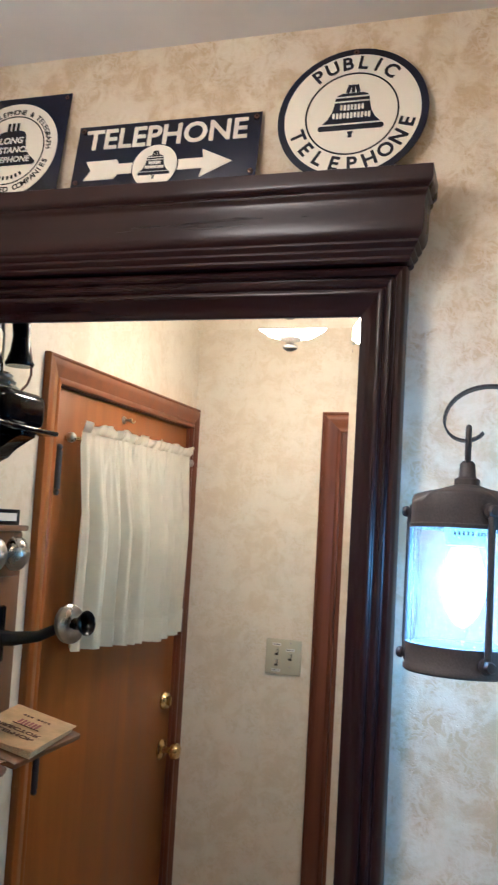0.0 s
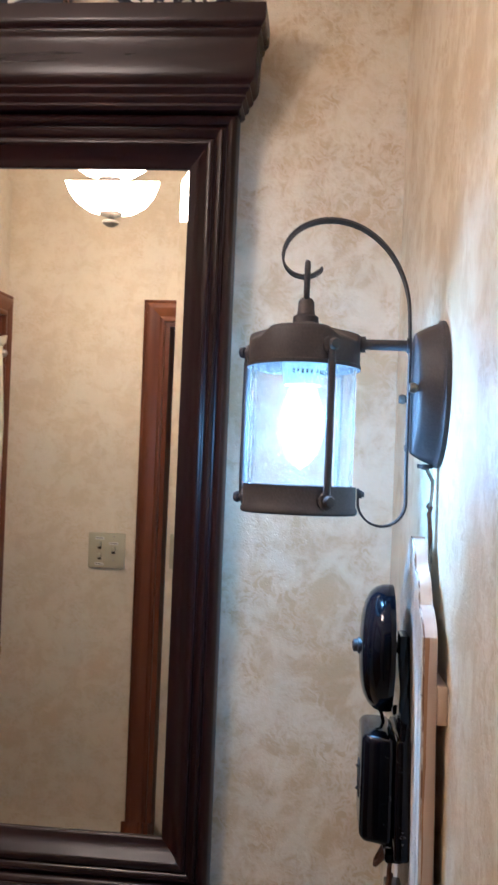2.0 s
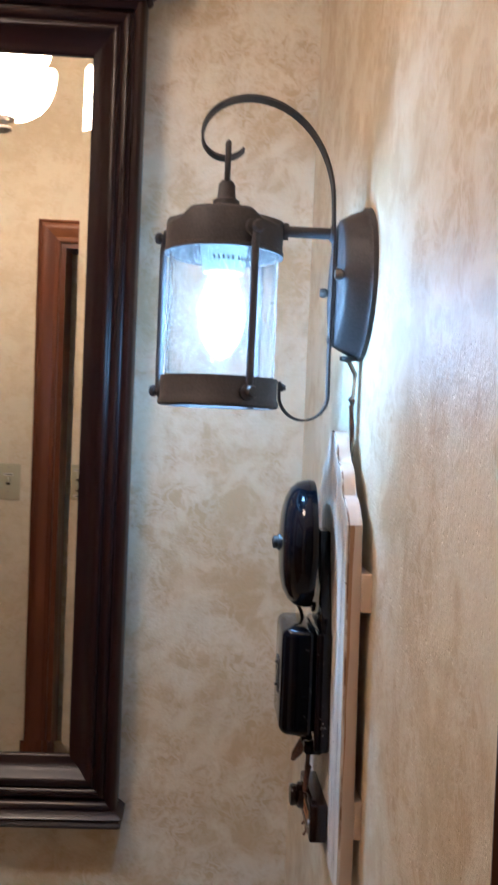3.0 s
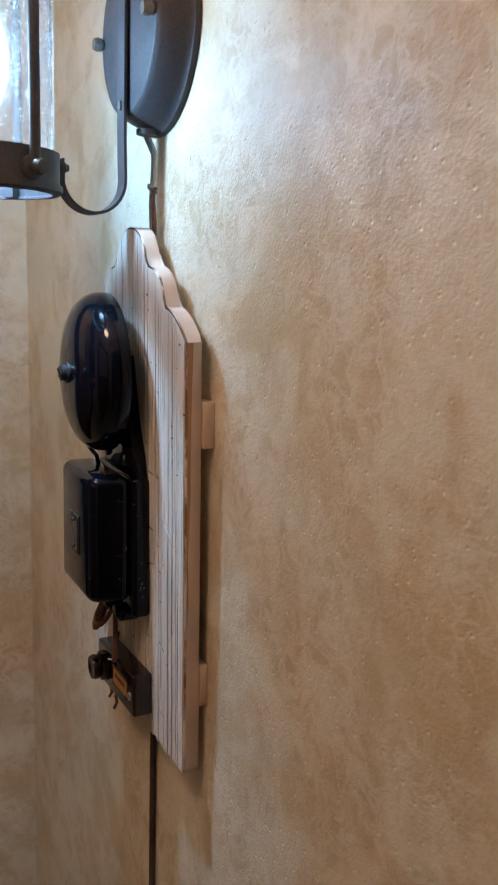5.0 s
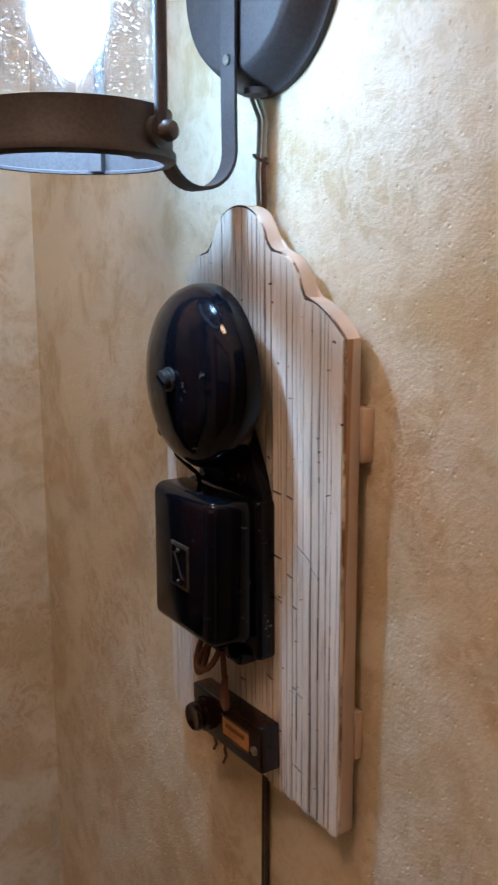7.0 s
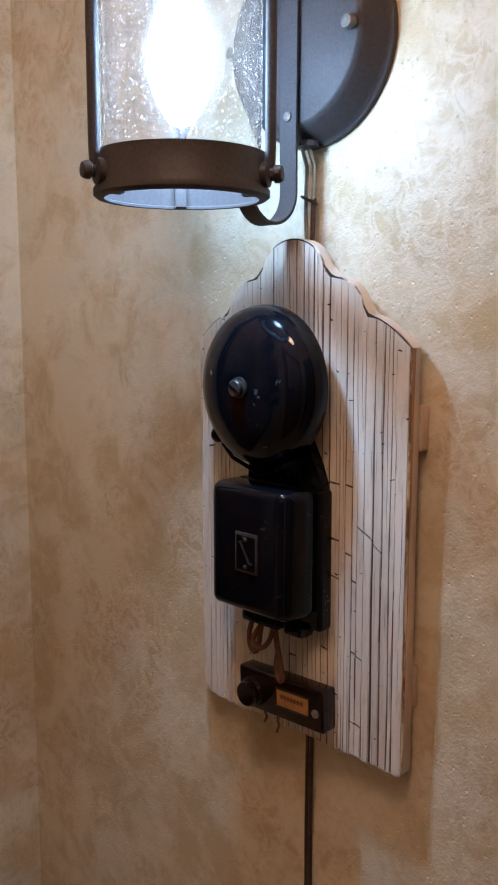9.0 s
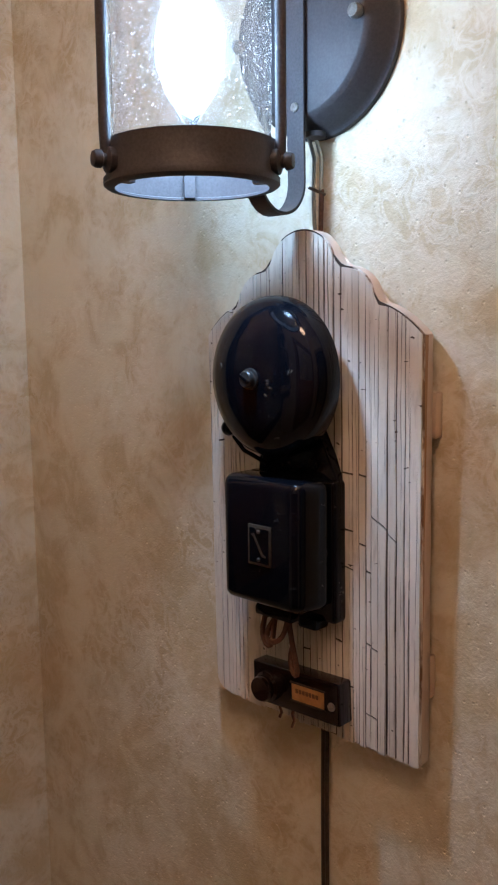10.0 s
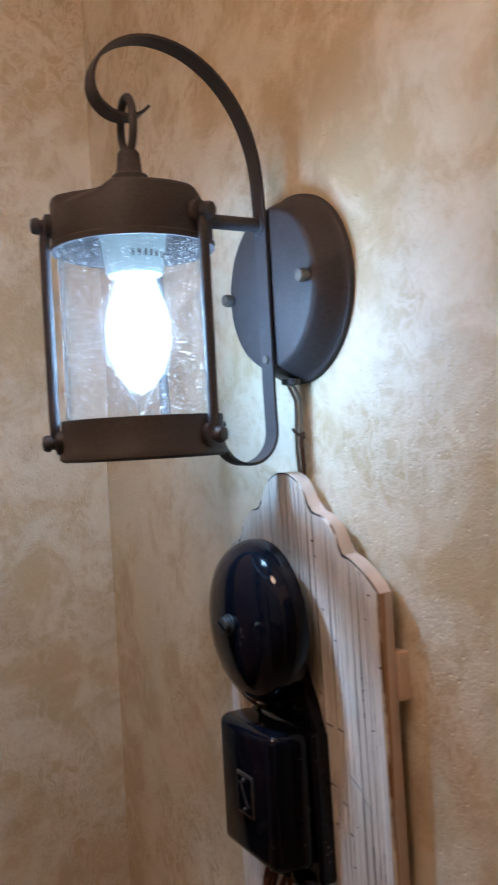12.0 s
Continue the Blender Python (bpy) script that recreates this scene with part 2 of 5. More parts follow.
BRONZE, ENAMEL, FLAKED, GLASS = bronze(), enamel(), flaked_paint(), seeded_glass()
OLD_WOOD = wood("old_dark_wood", (0.020, 0.012, 0.008), (0.060, 0.035, 0.022), 0.7, "z", 1.6, 0.0, 0.2)
# the red-brown casing with shade put into its colour, for the near doorway
SHADED_CASING = wood("shaded_dark_casing", (0.030, 0.010, 0.004), (0.062, 0.021, 0.008), 0.36, "z", 0.8, 0.05, 0.04, 0.32)
BULB = glow("lit_bulb", BULB_COLOUR, GLOW_POWER)
HALO = haze("bulb_glare_shell", BULB_COLOUR, GLOW_POWER * 0.55, 0.34)
BOWL = lit_bowl()
SEEDS = bubbles()
BULB_GLASS = Mat("bulb_glass", (1, 1, 1), 0.01, Transmission_Weight=1.0, IOR=1.08).m
SILVER = mirror_silver()
NICKEL = speckled("nickel", (0.38, 0.36, 0.33), 0.32, 1.0, 0.2, 40)
BRASS = speckled("brass", (0.75, 0.55, 0.22), 0.20, 1.0, 0.15, 40)
WORN, PINE_EDGE = worn_edge(), pine_edge()
TARNISHED = speckled("tarnished_brass", (0.036, 0.025, 0.016), 0.5, 0.25, 0.8, 260)
DULL_STEEL = speckled("dull_steel", (0.16, 0.135, 0.115), 0.4, 0.6, 0.4, 400)
CHIPPED = speckled("chipped_primer", (0.085, 0.075, 0.06), 0.7, 0.2, 0.5, 300)
WORN_STEEL = speckled("blackened_worn_steel", (0.018, 0.016, 0.015), 0.42, 0.0, 0.9, 420)
STEEL = speckled("screw_steel", (0.42, 0.38, 0.34), 0.35, 1.0, 0.3, 300)
BAKELITE = speckled("brown_bakelite", (0.011, 0.0045, 0.0035), 0.13, 0.0, 0.4, 40)
NAVY = speckled("navy_enamel", (0.005, 0.007, 0.026), 0.16, 0.0, 0.2, 8)
CREAM = speckled("cream_enamel", (0.78, 0.74, 0.62), 0.16, 0.0, 0.05, 8)
RUST = speckled("rust", (0.10, 0.045, 0.02), 0.8, 0.0, 0.5, 300)
IVORY = speckled("ivory_plastic", (0.47, 0.435, 0.31), 0.35, 0.0, 0.05, 20)
PORCELAIN = speckled("white_porcelain", (0.80, 0.80, 0.78), 0.3, 0.0, 0.05, 30)
SOCKET_GLAZE = speckled("greenish_porcelain", (0.44, 0.50, 0.45), 0.3, 0.0, 0.05, 30)
COTTON, SHEER = cloth("white_cotton", (0.92, 0.875, 0.71)), cloth("sheer_cotton", (0.88, 0.83, 0.665))
PAPER = speckled("aged_paper", (0.72, 0.51, 0.26), 0.75, 0.0, 0.15, 30)
PAGES = speckled("paper_edges", (0.60, 0.46, 0.27), 0.85, 0.0, 0.25, 400)
INK = Mat("ink", (0.03, 0.022, 0.018), 0.7).m
FADED_INK = Mat("faded_ink", (0.14, 0.060, 0.025), 0.7).m
RED_INK = Mat("red_ink", (0.36, 0.13, 0.11), 0.7).m
TAG = speckled("orange_paper_tag", (0.42, 0.20, 0.065), 0.6, 0.0, 0.2, 120)
CLEAR_WIRE = Mat("silvery_wire", (0.62, 0.64, 0.60), 0.25, 0.6).m
BROWN_WIRE = speckled("brown_cloth_wire", (0.11, 0.045, 0.025), 0.75, 0.0, 0.4, 500)
DARK_WIRE = speckled("dark_flex", (0.055, 0.036, 0.022), 0.4, 0.0, 0.3, 200)
WHITE_CARD = Mat("white_card", (0.75, 0.73, 0.68), 0.6).m


# ---- mesh helpers ----
def mesh_from(name, bm, material, smooth=40):
    bmesh.ops.recalc_face_normals(bm, faces=bm.faces)
    me = bpy.data.meshes.new(name)
    bm.to_mesh(me)
    bm.free()
    for mt in material if isinstance(material, (list, tuple)) else (material,):
        me.materials.append(mt)
    if smooth:
        me.polygons.foreach_set("use_smooth", [True] * len(me.polygons))
        me.set_sharp_from_angle(angle=radians(smooth))
    return me


def part(name, bm, material, parent, label="", smooth=40):
    ob = new(name, mesh_from(name, bm, material, smooth))
    ob.parent = parent
    return tagged(ob, label)


def thing(name, label, category, place=(0, 0, 0), group="", kind="", rot=(0, 0, 0)):
    ob = new(name)
    ob.matrix_world = pose(*place, *rot)
    ob.empty_display_size = 0.05
    return tagged(ob, label, category, group, kind)


def single(name, bm, material, label, category, place=(0, 0, 0), group="", kind="", smooth=40):
    ob = new(name, mesh_from(name, bm, material, smooth))
    ob.matrix_world = pose(*place)
    return tagged(ob, label, category, group, kind)


def box(lo, hi, bevel=0.0, segments=2, bm=None, m=None):
    own = bmesh.new()
    bmesh.ops.create_cube(own, size=1)
    for v in own.verts:
        v.co = Vector([(a + b) / 2 + c * (b - a) for a, b, c in zip(lo, hi, v.co)])
    if bevel:
        bmesh.ops.bevel(own, geom=own.edges[:], offset=bevel, segments=segments, profile=0.5, affect="EDGES")
    if m:
        own.transform(m)
    return join(bm, own)


def join(bm, own):
    if bm is None:
        return own
    me = bpy.data.meshes.new("tmp")
    own.to_mesh(me)
    own.free()
    bm.from_mesh(me)
    bpy.data.meshes.remove(me)
    return bm


def lathe(profile, steps=32, m=None, bm=None, closed=False):
    """Turns (radius, height) pairs round the z axis."""
    own = bmesh.new()
    rings = []
    for r, z in profile:
        if r < 1e-6:
            rings.append([own.verts.new((0, 0, z))])
        else:
            rings.append([own.verts.new((r * math.cos(2 * math.pi * i / steps), r * math.sin(2 * math.pi * i / steps), z)) for i in range(steps)])
    pairs = list(zip(rings, rings[1:])) + ([(rings[-1], rings[0])] if closed else [])
    for a, b in pairs:
        for i in range(steps):
            j = (i + 1) % steps
            f = [a[i % len(a)], a[j % len(a)], b[j % len(b)], b[i % len(b)]]
            u = []
            for v in f:
                if v not in u:
                    u.append(v)
            if len(u) > 2:
                own.faces.new(u)
    if m:
        own.transform(m)
    return join(bm, own)


def tube(points, radius, sides=8, bm=None, ends=True, taper=None):
    """A round rod along a polyline."""
    own = bmesh.new()
    pts = [Vector(p) for p in points]
    rings, up = [], None
    for i, p in enumerate(pts):
        d = (pts[min(i + 1, len(pts) - 1)] - pts[max(i - 1, 0)]).normalized()
        if up is None:
            up = d.orthogonal().normalized()
        up = (up - d * up.dot(d)).normalized()
        side = d.cross(up)
        r = radius * (taper[i] if taper else 1)
        rings.append([own.verts.new(p + r * (math.cos(2 * math.pi * k / sides) * up + math.sin(2 * math.pi * k / sides) * side)) for k in range(sides)])
    for a, b in zip(rings, rings[1:]):
        for k in range(sides):
            own.faces.new((a[k], a[(k + 1) % sides], b[(k + 1) % sides], b[k]))
    if ends:
        own.faces.new(rings[0])
        own.faces.new(rings[-1])
    return join(bm, own)


def strap(points, width, thick, bm=None):
    """A flat band that runs in the xz plane, its width along y."""
    own = bmesh.new()
    pts = [Vector((p[0], 0, p[1])) for p in points]
    rings = []
    for i, p in enumerate(pts):
        d = (pts[min(i + 1, len(pts) - 1)] - pts[max(i - 1, 0)]).normalized()
        n = Vector((-d.z, 0, d.x)) * thick / 2
        w = Vector((0, width / 2, 0))
        rings.append([own.verts.new(q) for q in (p + n + w, p + n - w, p - n - w, p - n + w)])
    for a, b in zip(rings, rings[1:]):
        for k in range(4):
            own.faces.new((a[k], a[(k + 1) % 4], b[(k + 1) % 4], b[k]))
    own.faces.new(rings[0])
    own.faces.new(rings[-1])
    return join(bm, own)


def prism(outline, a, b, axis="x", bevel=0.0, bm=None):
    """Extrudes a flat outline from a to b along an axis."""
    own = bmesh.new()
    make = {"x": lambda p, h: (h, p[0], p[1]), "y": lambda p, h: (p[0], h, p[1]), "z": lambda p, h: (p[0], p[1], h)}[axis]
    lo = [own.verts.new(make(p, a)) for p in outline]
    hi = [own.verts.new(make(p, b)) for p in outline]
    own.faces.new(lo)
    own.faces.new(hi)
    for i in range(len(lo)):
        j = (i + 1) % len(lo)
        own.faces.new((lo[i], lo[j], hi[j], hi[i]))
    if bevel:
        rim = [e for e in own.edges if abs({"x": e.verts[0].co.x - e.verts[1].co.x, "y": e.verts[0].co.y - e.verts[1].co.y, "z": e.verts[0].co.z - e.verts[1].co.z}[axis]) < 1e-7]
        bmesh.ops.bevel(own, geom=rim, offset=bevel, segments=2, profile=0.5, affect="EDGES")
    return join(bm, own)


def arc(cx, cz, rx, rz, a0, a1, n):
    return [(cx + rx * math.cos(radians(a0 + (a1 - a0) * i / n)), cz + rz * math.sin(radians(a0 + (a1 - a0) * i / n))) for i in range(n + 1)]


def text_mesh(name, words, size, material, parent, m, depth=0.0006, bold=0.0, label="", shear=0.0):
    """Raised lettering in the built-in font; m maps the text's plane into the parent."""
    cu = bpy.data.curves.new(name, "FONT")
    cu.body, cu.size, cu.align_x, cu.align_y = words, size, "CENTER", "CENTER"
    cu.extrude, cu.offset, cu.shear = depth, bold, shear
    cu.resolution_u = 3
    tmp = bpy.data.objects.new("tmp", cu)
    scene.collection.objects.link(tmp)
    me = bpy.data.meshes.new_from_object(tmp.evaluated_get(bpy.context.evaluated_depsgraph_get()))
    bpy.data.objects.remove(tmp)
    bpy.data.curves.remove(cu)
    me.transform(m)
    me.materials.clear()
    me.materials.append(material)
    ob = new(name, me)
    ob.parent = parent
    return tagged(ob, label)


def moulding(profile, p, q, inner, mitre=(1, 1)):
    """A frame member from p to q (x, z); profile pairs (across, proud); inner points to the opening."""
    own = bmesh.new()
    p, q = Vector((p[0], 0, p[1])), Vector((q[0], 0, q[1]))
    d = (q - p).normalized()
    n = Vector((inner[0], 0, inner[1]))
    rings = []
    for end, sgn, mt in ((p, 1, mitre[0]), (q, -1, mitre[1])):
        rings.append([own.verts.new(end - n * u - d * u * sgn * mt + Vector((0, -h, 0))) for u, h in profile])
    for i in range(len(profile) - 1):
        own.faces.new((rings[0][i], rings[0][i + 1], rings[1][i + 1], rings[1][i]))
    return own


# ---- setting ----
EAST, WEST, NORTH, SOUTH, TOP = 0.083, -1.080, 1.437, 0.0, 2.540


def setting():
    def slab(name, lo, hi, material, label, category):
        single(name, box(lo, hi), material, label, category, kind="structure", smooth=0)

    slab("wall_north", (WEST - 0.12, NORTH, 0), (EAST + 0.12, NORTH + 0.12, TOP), WALLPAPER, "cream and tan sponged wallpaper wall behind the mirror", "wall")
    # the east wall with a doorway close to the viewer
    bm = prism([(EAST, 0.437), (EAST, 1.02), (EAST - 0.0085, NORTH), (EAST + 0.12, NORTH), (EAST + 0.12, 0.437)], 0, TOP, "z")
    box((EAST, 0.0, 2.0), (EAST + 0.12, 0.437, TOP), bm=bm)
    box((EAST, -0.12, 0), (EAST + 0.12, 0.0, TOP), bm=bm)
    single("wall_east", bm, WALLPAPER, "cream and tan sponged wallpaper wall with fine relief", "wall", kind="structure", smooth=0)
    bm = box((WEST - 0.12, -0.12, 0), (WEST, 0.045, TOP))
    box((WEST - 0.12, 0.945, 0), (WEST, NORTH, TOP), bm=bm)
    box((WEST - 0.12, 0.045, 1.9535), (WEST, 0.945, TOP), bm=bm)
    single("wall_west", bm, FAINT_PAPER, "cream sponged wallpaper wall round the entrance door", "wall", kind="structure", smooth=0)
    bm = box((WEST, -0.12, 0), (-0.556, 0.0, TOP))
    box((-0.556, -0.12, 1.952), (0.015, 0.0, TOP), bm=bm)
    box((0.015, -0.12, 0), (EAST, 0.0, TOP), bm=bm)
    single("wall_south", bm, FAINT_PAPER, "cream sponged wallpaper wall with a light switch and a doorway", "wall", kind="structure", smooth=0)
    slab("ceiling", (WEST - 0.12, -0.12, TOP), (EAST + 0.12, NORTH + 0.12, TOP + 0.10), CEILING, "pale grey painted plaster ceiling", "ceiling")
    # unseen; its pale tone is chosen to bounce light onto the lower walls
    slab("floor", (WEST - 0.3, -1.4, -0.1), (EAST + 0.3, NORTH + 0.12, 0.0), FLOOR_WOOD, "unseen pale floor that bounces light upwards", "floor")
    # the dark passage beyond the doorway
    slab("wall_passage_end", (WEST, -1.4, 0), (EAST + 0.12, -1.3, TOP), WALLPAPER, "wallpaper wall at the end of the unlit passage", "wall")
    slab("wall_passage_west", (WEST, -1.3, 0), (WEST + 0.1, -0.12, TOP), WALLPAPER, "wallpaper side wall of the unlit passage", "wall")
    slab("wall_passage_east", (EAST, -1.3, 0), (EAST + 0.12, -0.12, TOP), WALLPAPER, "wallpaper side wall of the unlit passage", "wall")
    slab("ceiling_passage", (WEST, -1.4, TOP), (EAST + 0.12, -0.12, TOP + 0.1), CEILING, "painted ceiling of the unlit passage", "ceiling")


CASING_PROFILE = [(0, 0), (0, 0.010), (0.004, 0.013), (0.012, 0.013), (0.016, 0.010), (0.022, 0.012), (0.040, 0.017), (0.052, 0.019), (0.058, 0.016), (0.062, 0.019), (0.066, 0.018), (0.068, 0.012), (0.068, 0)]


def casing(name, label, m, width, height, upright=None, stuff=None):
    """Door casing: two uprights and a head with mitred corners, in the xz plane facing -y, laid by m."""
    ob = new(name)
    ob.matrix_world = m
    tagged(ob, label, "door casing", kind="structure")
    h = width / 2
    part("upright", moulding(CASING_PROFILE, (-h, 0), (-h, height), (1, 0), (0, 1)), stuff or CASING, ob)
    part("upright", moulding(CASING_PROFILE, (h, 0), (h, height), (-1, 0), (0, 1)), upright or stuff or CASING, ob)
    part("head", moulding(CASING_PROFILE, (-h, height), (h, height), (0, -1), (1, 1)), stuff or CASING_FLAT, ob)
    return ob


def trims():
    # the head's mitres run outwards, so its inner edge is the opening
    casing("trim_south_doorway", "red-brown varnished wood casing round the open doorway", pose(-0.2705, 0.0, 0, 0, 0, 180), 0.571, 1.952)
    casing("trim_entrance_door", "red-brown varnished wood casing round the entrance door", pose(WEST, 0.495, 0, 0, 0, 90), 0.90, 1.9535, DOOR_WOOD)
    casing("trim_east_door", "red-brown varnished wood casing, darkened as in shade, at the near doorway", pose(EAST, 0.2185, 0, 0, 0, -90), 0.437, 2.0, stuff=SHADED_CASING)
    jamb = box((-0.556, -0.12, 0), (-0.540, 0.0, 1.952))
    box((-0.001, -0.12, 0), (0.015, 0.0, 1.952), bm=jamb)
    box((-0.540, -0.12, 1.936), (-0.001, 0.0, 1.952), bm=jamb)
    lining = box((WEST - 0.12, 0.0450, 0), (WEST, 0.0472, 1.9535))
    box((WEST - 0.12, 0.9428, 0), (WEST, 0.9450, 1.9535), bm=lining)
    box((WEST - 0.12, 0.0472, 1.9513), (WEST, 0.9428, 1.9535), bm=lining)
    single("trim_entrance_jamb", lining, CASING, "red-brown wooden jamb lining of the entrance door", "door jamb", kind="structure", smooth=0)
    single("trim_south_jamb", jamb, CASING, "red-brown wooden jamb lining of the doorway", "door jamb", kind="structure", smooth=0)
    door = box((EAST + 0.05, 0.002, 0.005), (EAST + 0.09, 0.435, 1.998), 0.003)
    single("door_east", door, SHADED_CASING, "closed red-brown flush wooden door", "door", kind="structure")


def entrance_door():
    d = thing("door_1", "closed flush wooden entrance door with orange-brown veneer", "door", kind="structure")
    part("slab", box((WEST - 0.052, 0.0480, 0.006), (WEST - 0.010, 0.942, 1.9500), 0.002), DOOR_WOOD, d)
    for z in (1.745, 1.04, 0.25):
        hx, hy = WEST + 0.010, 0.931
        bm = tube([(hx, hy, z - 0.047), (hx, hy, z + 0.047)], 0.0090, 12)
        for e in (-0.028, -0.009, 0.010, 0.029):
            tube([(hx, hy, z + e - 0.001), (hx, hy, z + e + 0.001)], 0.0098, 12, bm)
        for e in (-0.055, 0.055):
            bmesh.ops.create_uvsphere(bm, u_segments=10, v_segments=6, radius=0.0085, matrix=pose(hx, hy, z + e))
        box((WEST - 0.011, 0.900, z - 0.045), (WEST - 0.0085, 0.943, z + 0.045), bm=bm)
        part("hinge", bm, BRONZE, d, "dark bronze butt hinge")
    turn = pose(WEST - 0.010, 0.107, 0.888, 0, 90, 0)
    part("door_knob", lathe([(0, 0.0), (0.032, 0.0), (0.033, 0.003), (0.028, 0.008), (0.012, 0.010), (0.010, 0.030), (0.014, 0.036), (0.025, 0.044), (0.027, 0.054), (0.022, 0.064), (0.008, 0.068), (0, 0.068)], 28, turn), BRASS, d, "polished brass door knob")
    turn = pose(WEST - 0.010, 0.107, 1.045, 0, 90, 0)
    bm = lathe([(0, 0.0), (0.030, 0.0), (0.030, 0.006), (0.024, 0.016), (0.016, 0.018), (0, 0.018)], 28, turn)
    box((WEST + 0.006, 0.100, 1.030), (WEST + 0.018, 0.114, 1.060), 0.003, bm=bm)
    part("deadbolt", bm, BRASS, d, "polished brass deadbolt turn")
    bm = lathe([(0, 0), (0.012, 0), (0.010, 0.004), (0.004, 0.006), (0.004, 0.018), (0.007, 0.022), (0.005, 0.027), (0, 0.028)], 14, pose(WEST - 0.010, 0.545, 1.915, 0, 90, 0))
    tube([(WEST + 0.006, 0.545, 1.913), (WEST + 0.014, 0.530, 1.908), (WEST + 0.016, 0.520, 1.914)], 0.0025, 8, bm)
    part("coat_hook", bm, NICKEL, d, "small nickel hook")


def door_curtain():
    """A gathered half curtain on a thin brass rod."""
    rod = thing("curtain_rod", "thin brass curtain rod with ball ends on the door", "curtain rod")
    part("rod", tube([(WEST + 0.022, 0.085, 1.828), (WEST + 0.022, 0.890, 1.828)], 0.005, 10), BRASS, rod)
    for y in (0.080, 0.897):
        bm = bmesh.new()
        bmesh.ops.create_uvsphere(bm, u_segments=14, v_segments=10, radius=0.013, matrix=pose(WEST + 0.022, y, 1.828))
        part("ball_end", bm, NICKEL, rod)
    for y in (0.100, 0.870):
        part("bracket", box((WEST - 0.010, y - 0.005, 1.822), (WEST + 0.022, y + 0.005, 1.834), 0.002), BRASS, rod)
    curtain = thing("curtain", "white gathered cotton half curtain hanging on the door", "curtain")
    ny = 220

    def sheet(zs, out=0.0):
        """A gathered sheet: tight tucks at the rod, uneven soft folds that open downwards."""
        bm = bmesh.new()
        grid = []
        for z in zs:
            row = []
            drop = (1.868 - z) / 0.586
            for i in range(ny + 1):
                s = i / ny
                y = 0.122 + 0.735 * s + 0.034 * s ** 2 * drop + 0.040 * (1 - s) ** 2 * drop
                ph = 2 * math.pi * (9.3 * s + 0.22 * math.sin(2 * math.pi * 1.35 * s + 0.6) + 0.11 * math.sin(2 * math.pi * 2.7 * s + 2.0) + 0.10 * drop * math.sin(9 * s))
                swell = 0.65 + 0.35 * math.sin(2 * math.pi * 1.7 * s + 1.1) ** 2
                wave = swell * math.sin(ph + 0.75 * math.cos(ph))
                crease = 0.16 * math.sin(2.6 * ph + 1.7) * (1 - 0.6 * drop)
                tuck = 1.25 * math.sin(2 * math.pi * 15 * s + 2.2 * math.sin(11 * s)) + 0.6 * math.sin(2 * math.pi * 33 * s + 1.5 * math.sin(17 * s))
                if z > 1.845:
                    x = 0.037 + 0.0050 * tuck + 0.004 * math.sin(2 * math.pi * 7.3 * s) + 0.22 * (z - 1.845)
                elif z > 1.812:
                    x = 0.0345 + 0.0030 * tuck
                else:
                    k = min(1.0, (1.812 - z) / 0.22)
                    x = 0.0345 + (1 - k) * 0.0040 * tuck + 0.037 * k * (wave + crease) * (1 - 0.6 * s ** 10) * (1 - 0.75 * (1 - s) ** 8) + 0.012 * k
                frill = 0.0045 * math.sin(2 * math.pi * 6 * s + 1) + 0.0020 * math.sin(2 * math.pi * 15 * s)
                dz = (frill if z > 1.86 else 0.0) - 0.006 * math.sin(6 * s) * drop + 0.026 * s ** 3 * max(0.0, drop)
                if z <= 1.812:
                    y += 0.007 * min(1.0, (1.812 - z) / 0.22) * math.cos(ph) * math.sin(math.pi * s) ** 0.5
                row.append(bm.verts.new((WEST + max(0.002, x) + out, y, z + dz)))
            grid.append(row)
        for a, b in zip(grid, grid[1:]):
            for i in range(ny):
                bm.faces.new((a[i], a[i + 1], b[i + 1], b[i]))
        bmesh.ops.solidify(bm, geom=bm.faces[:], thickness=0.0010)
        return bm

    part("panel", sheet([1.845, 1.838, 1.828, 1.818, 1.812, 1.80, 1.785, 1.765, 1.74, 1.71, 1.66, 1.60, 1.54, 1.48, 1.42, 1.36, 1.32, 1.282]), SHEER, curtain, "loosely woven white cotton", smooth=80)
    part("header", sheet([1.872, 1.864, 1.856, 1.845]), COTTON, curtain, "ruffled header above the rod", smooth=80)
    part("hem", sheet([1.350, 1.320, 1.281], 0.0026), COTTON, curtain, "double-turned hem", smooth=80)


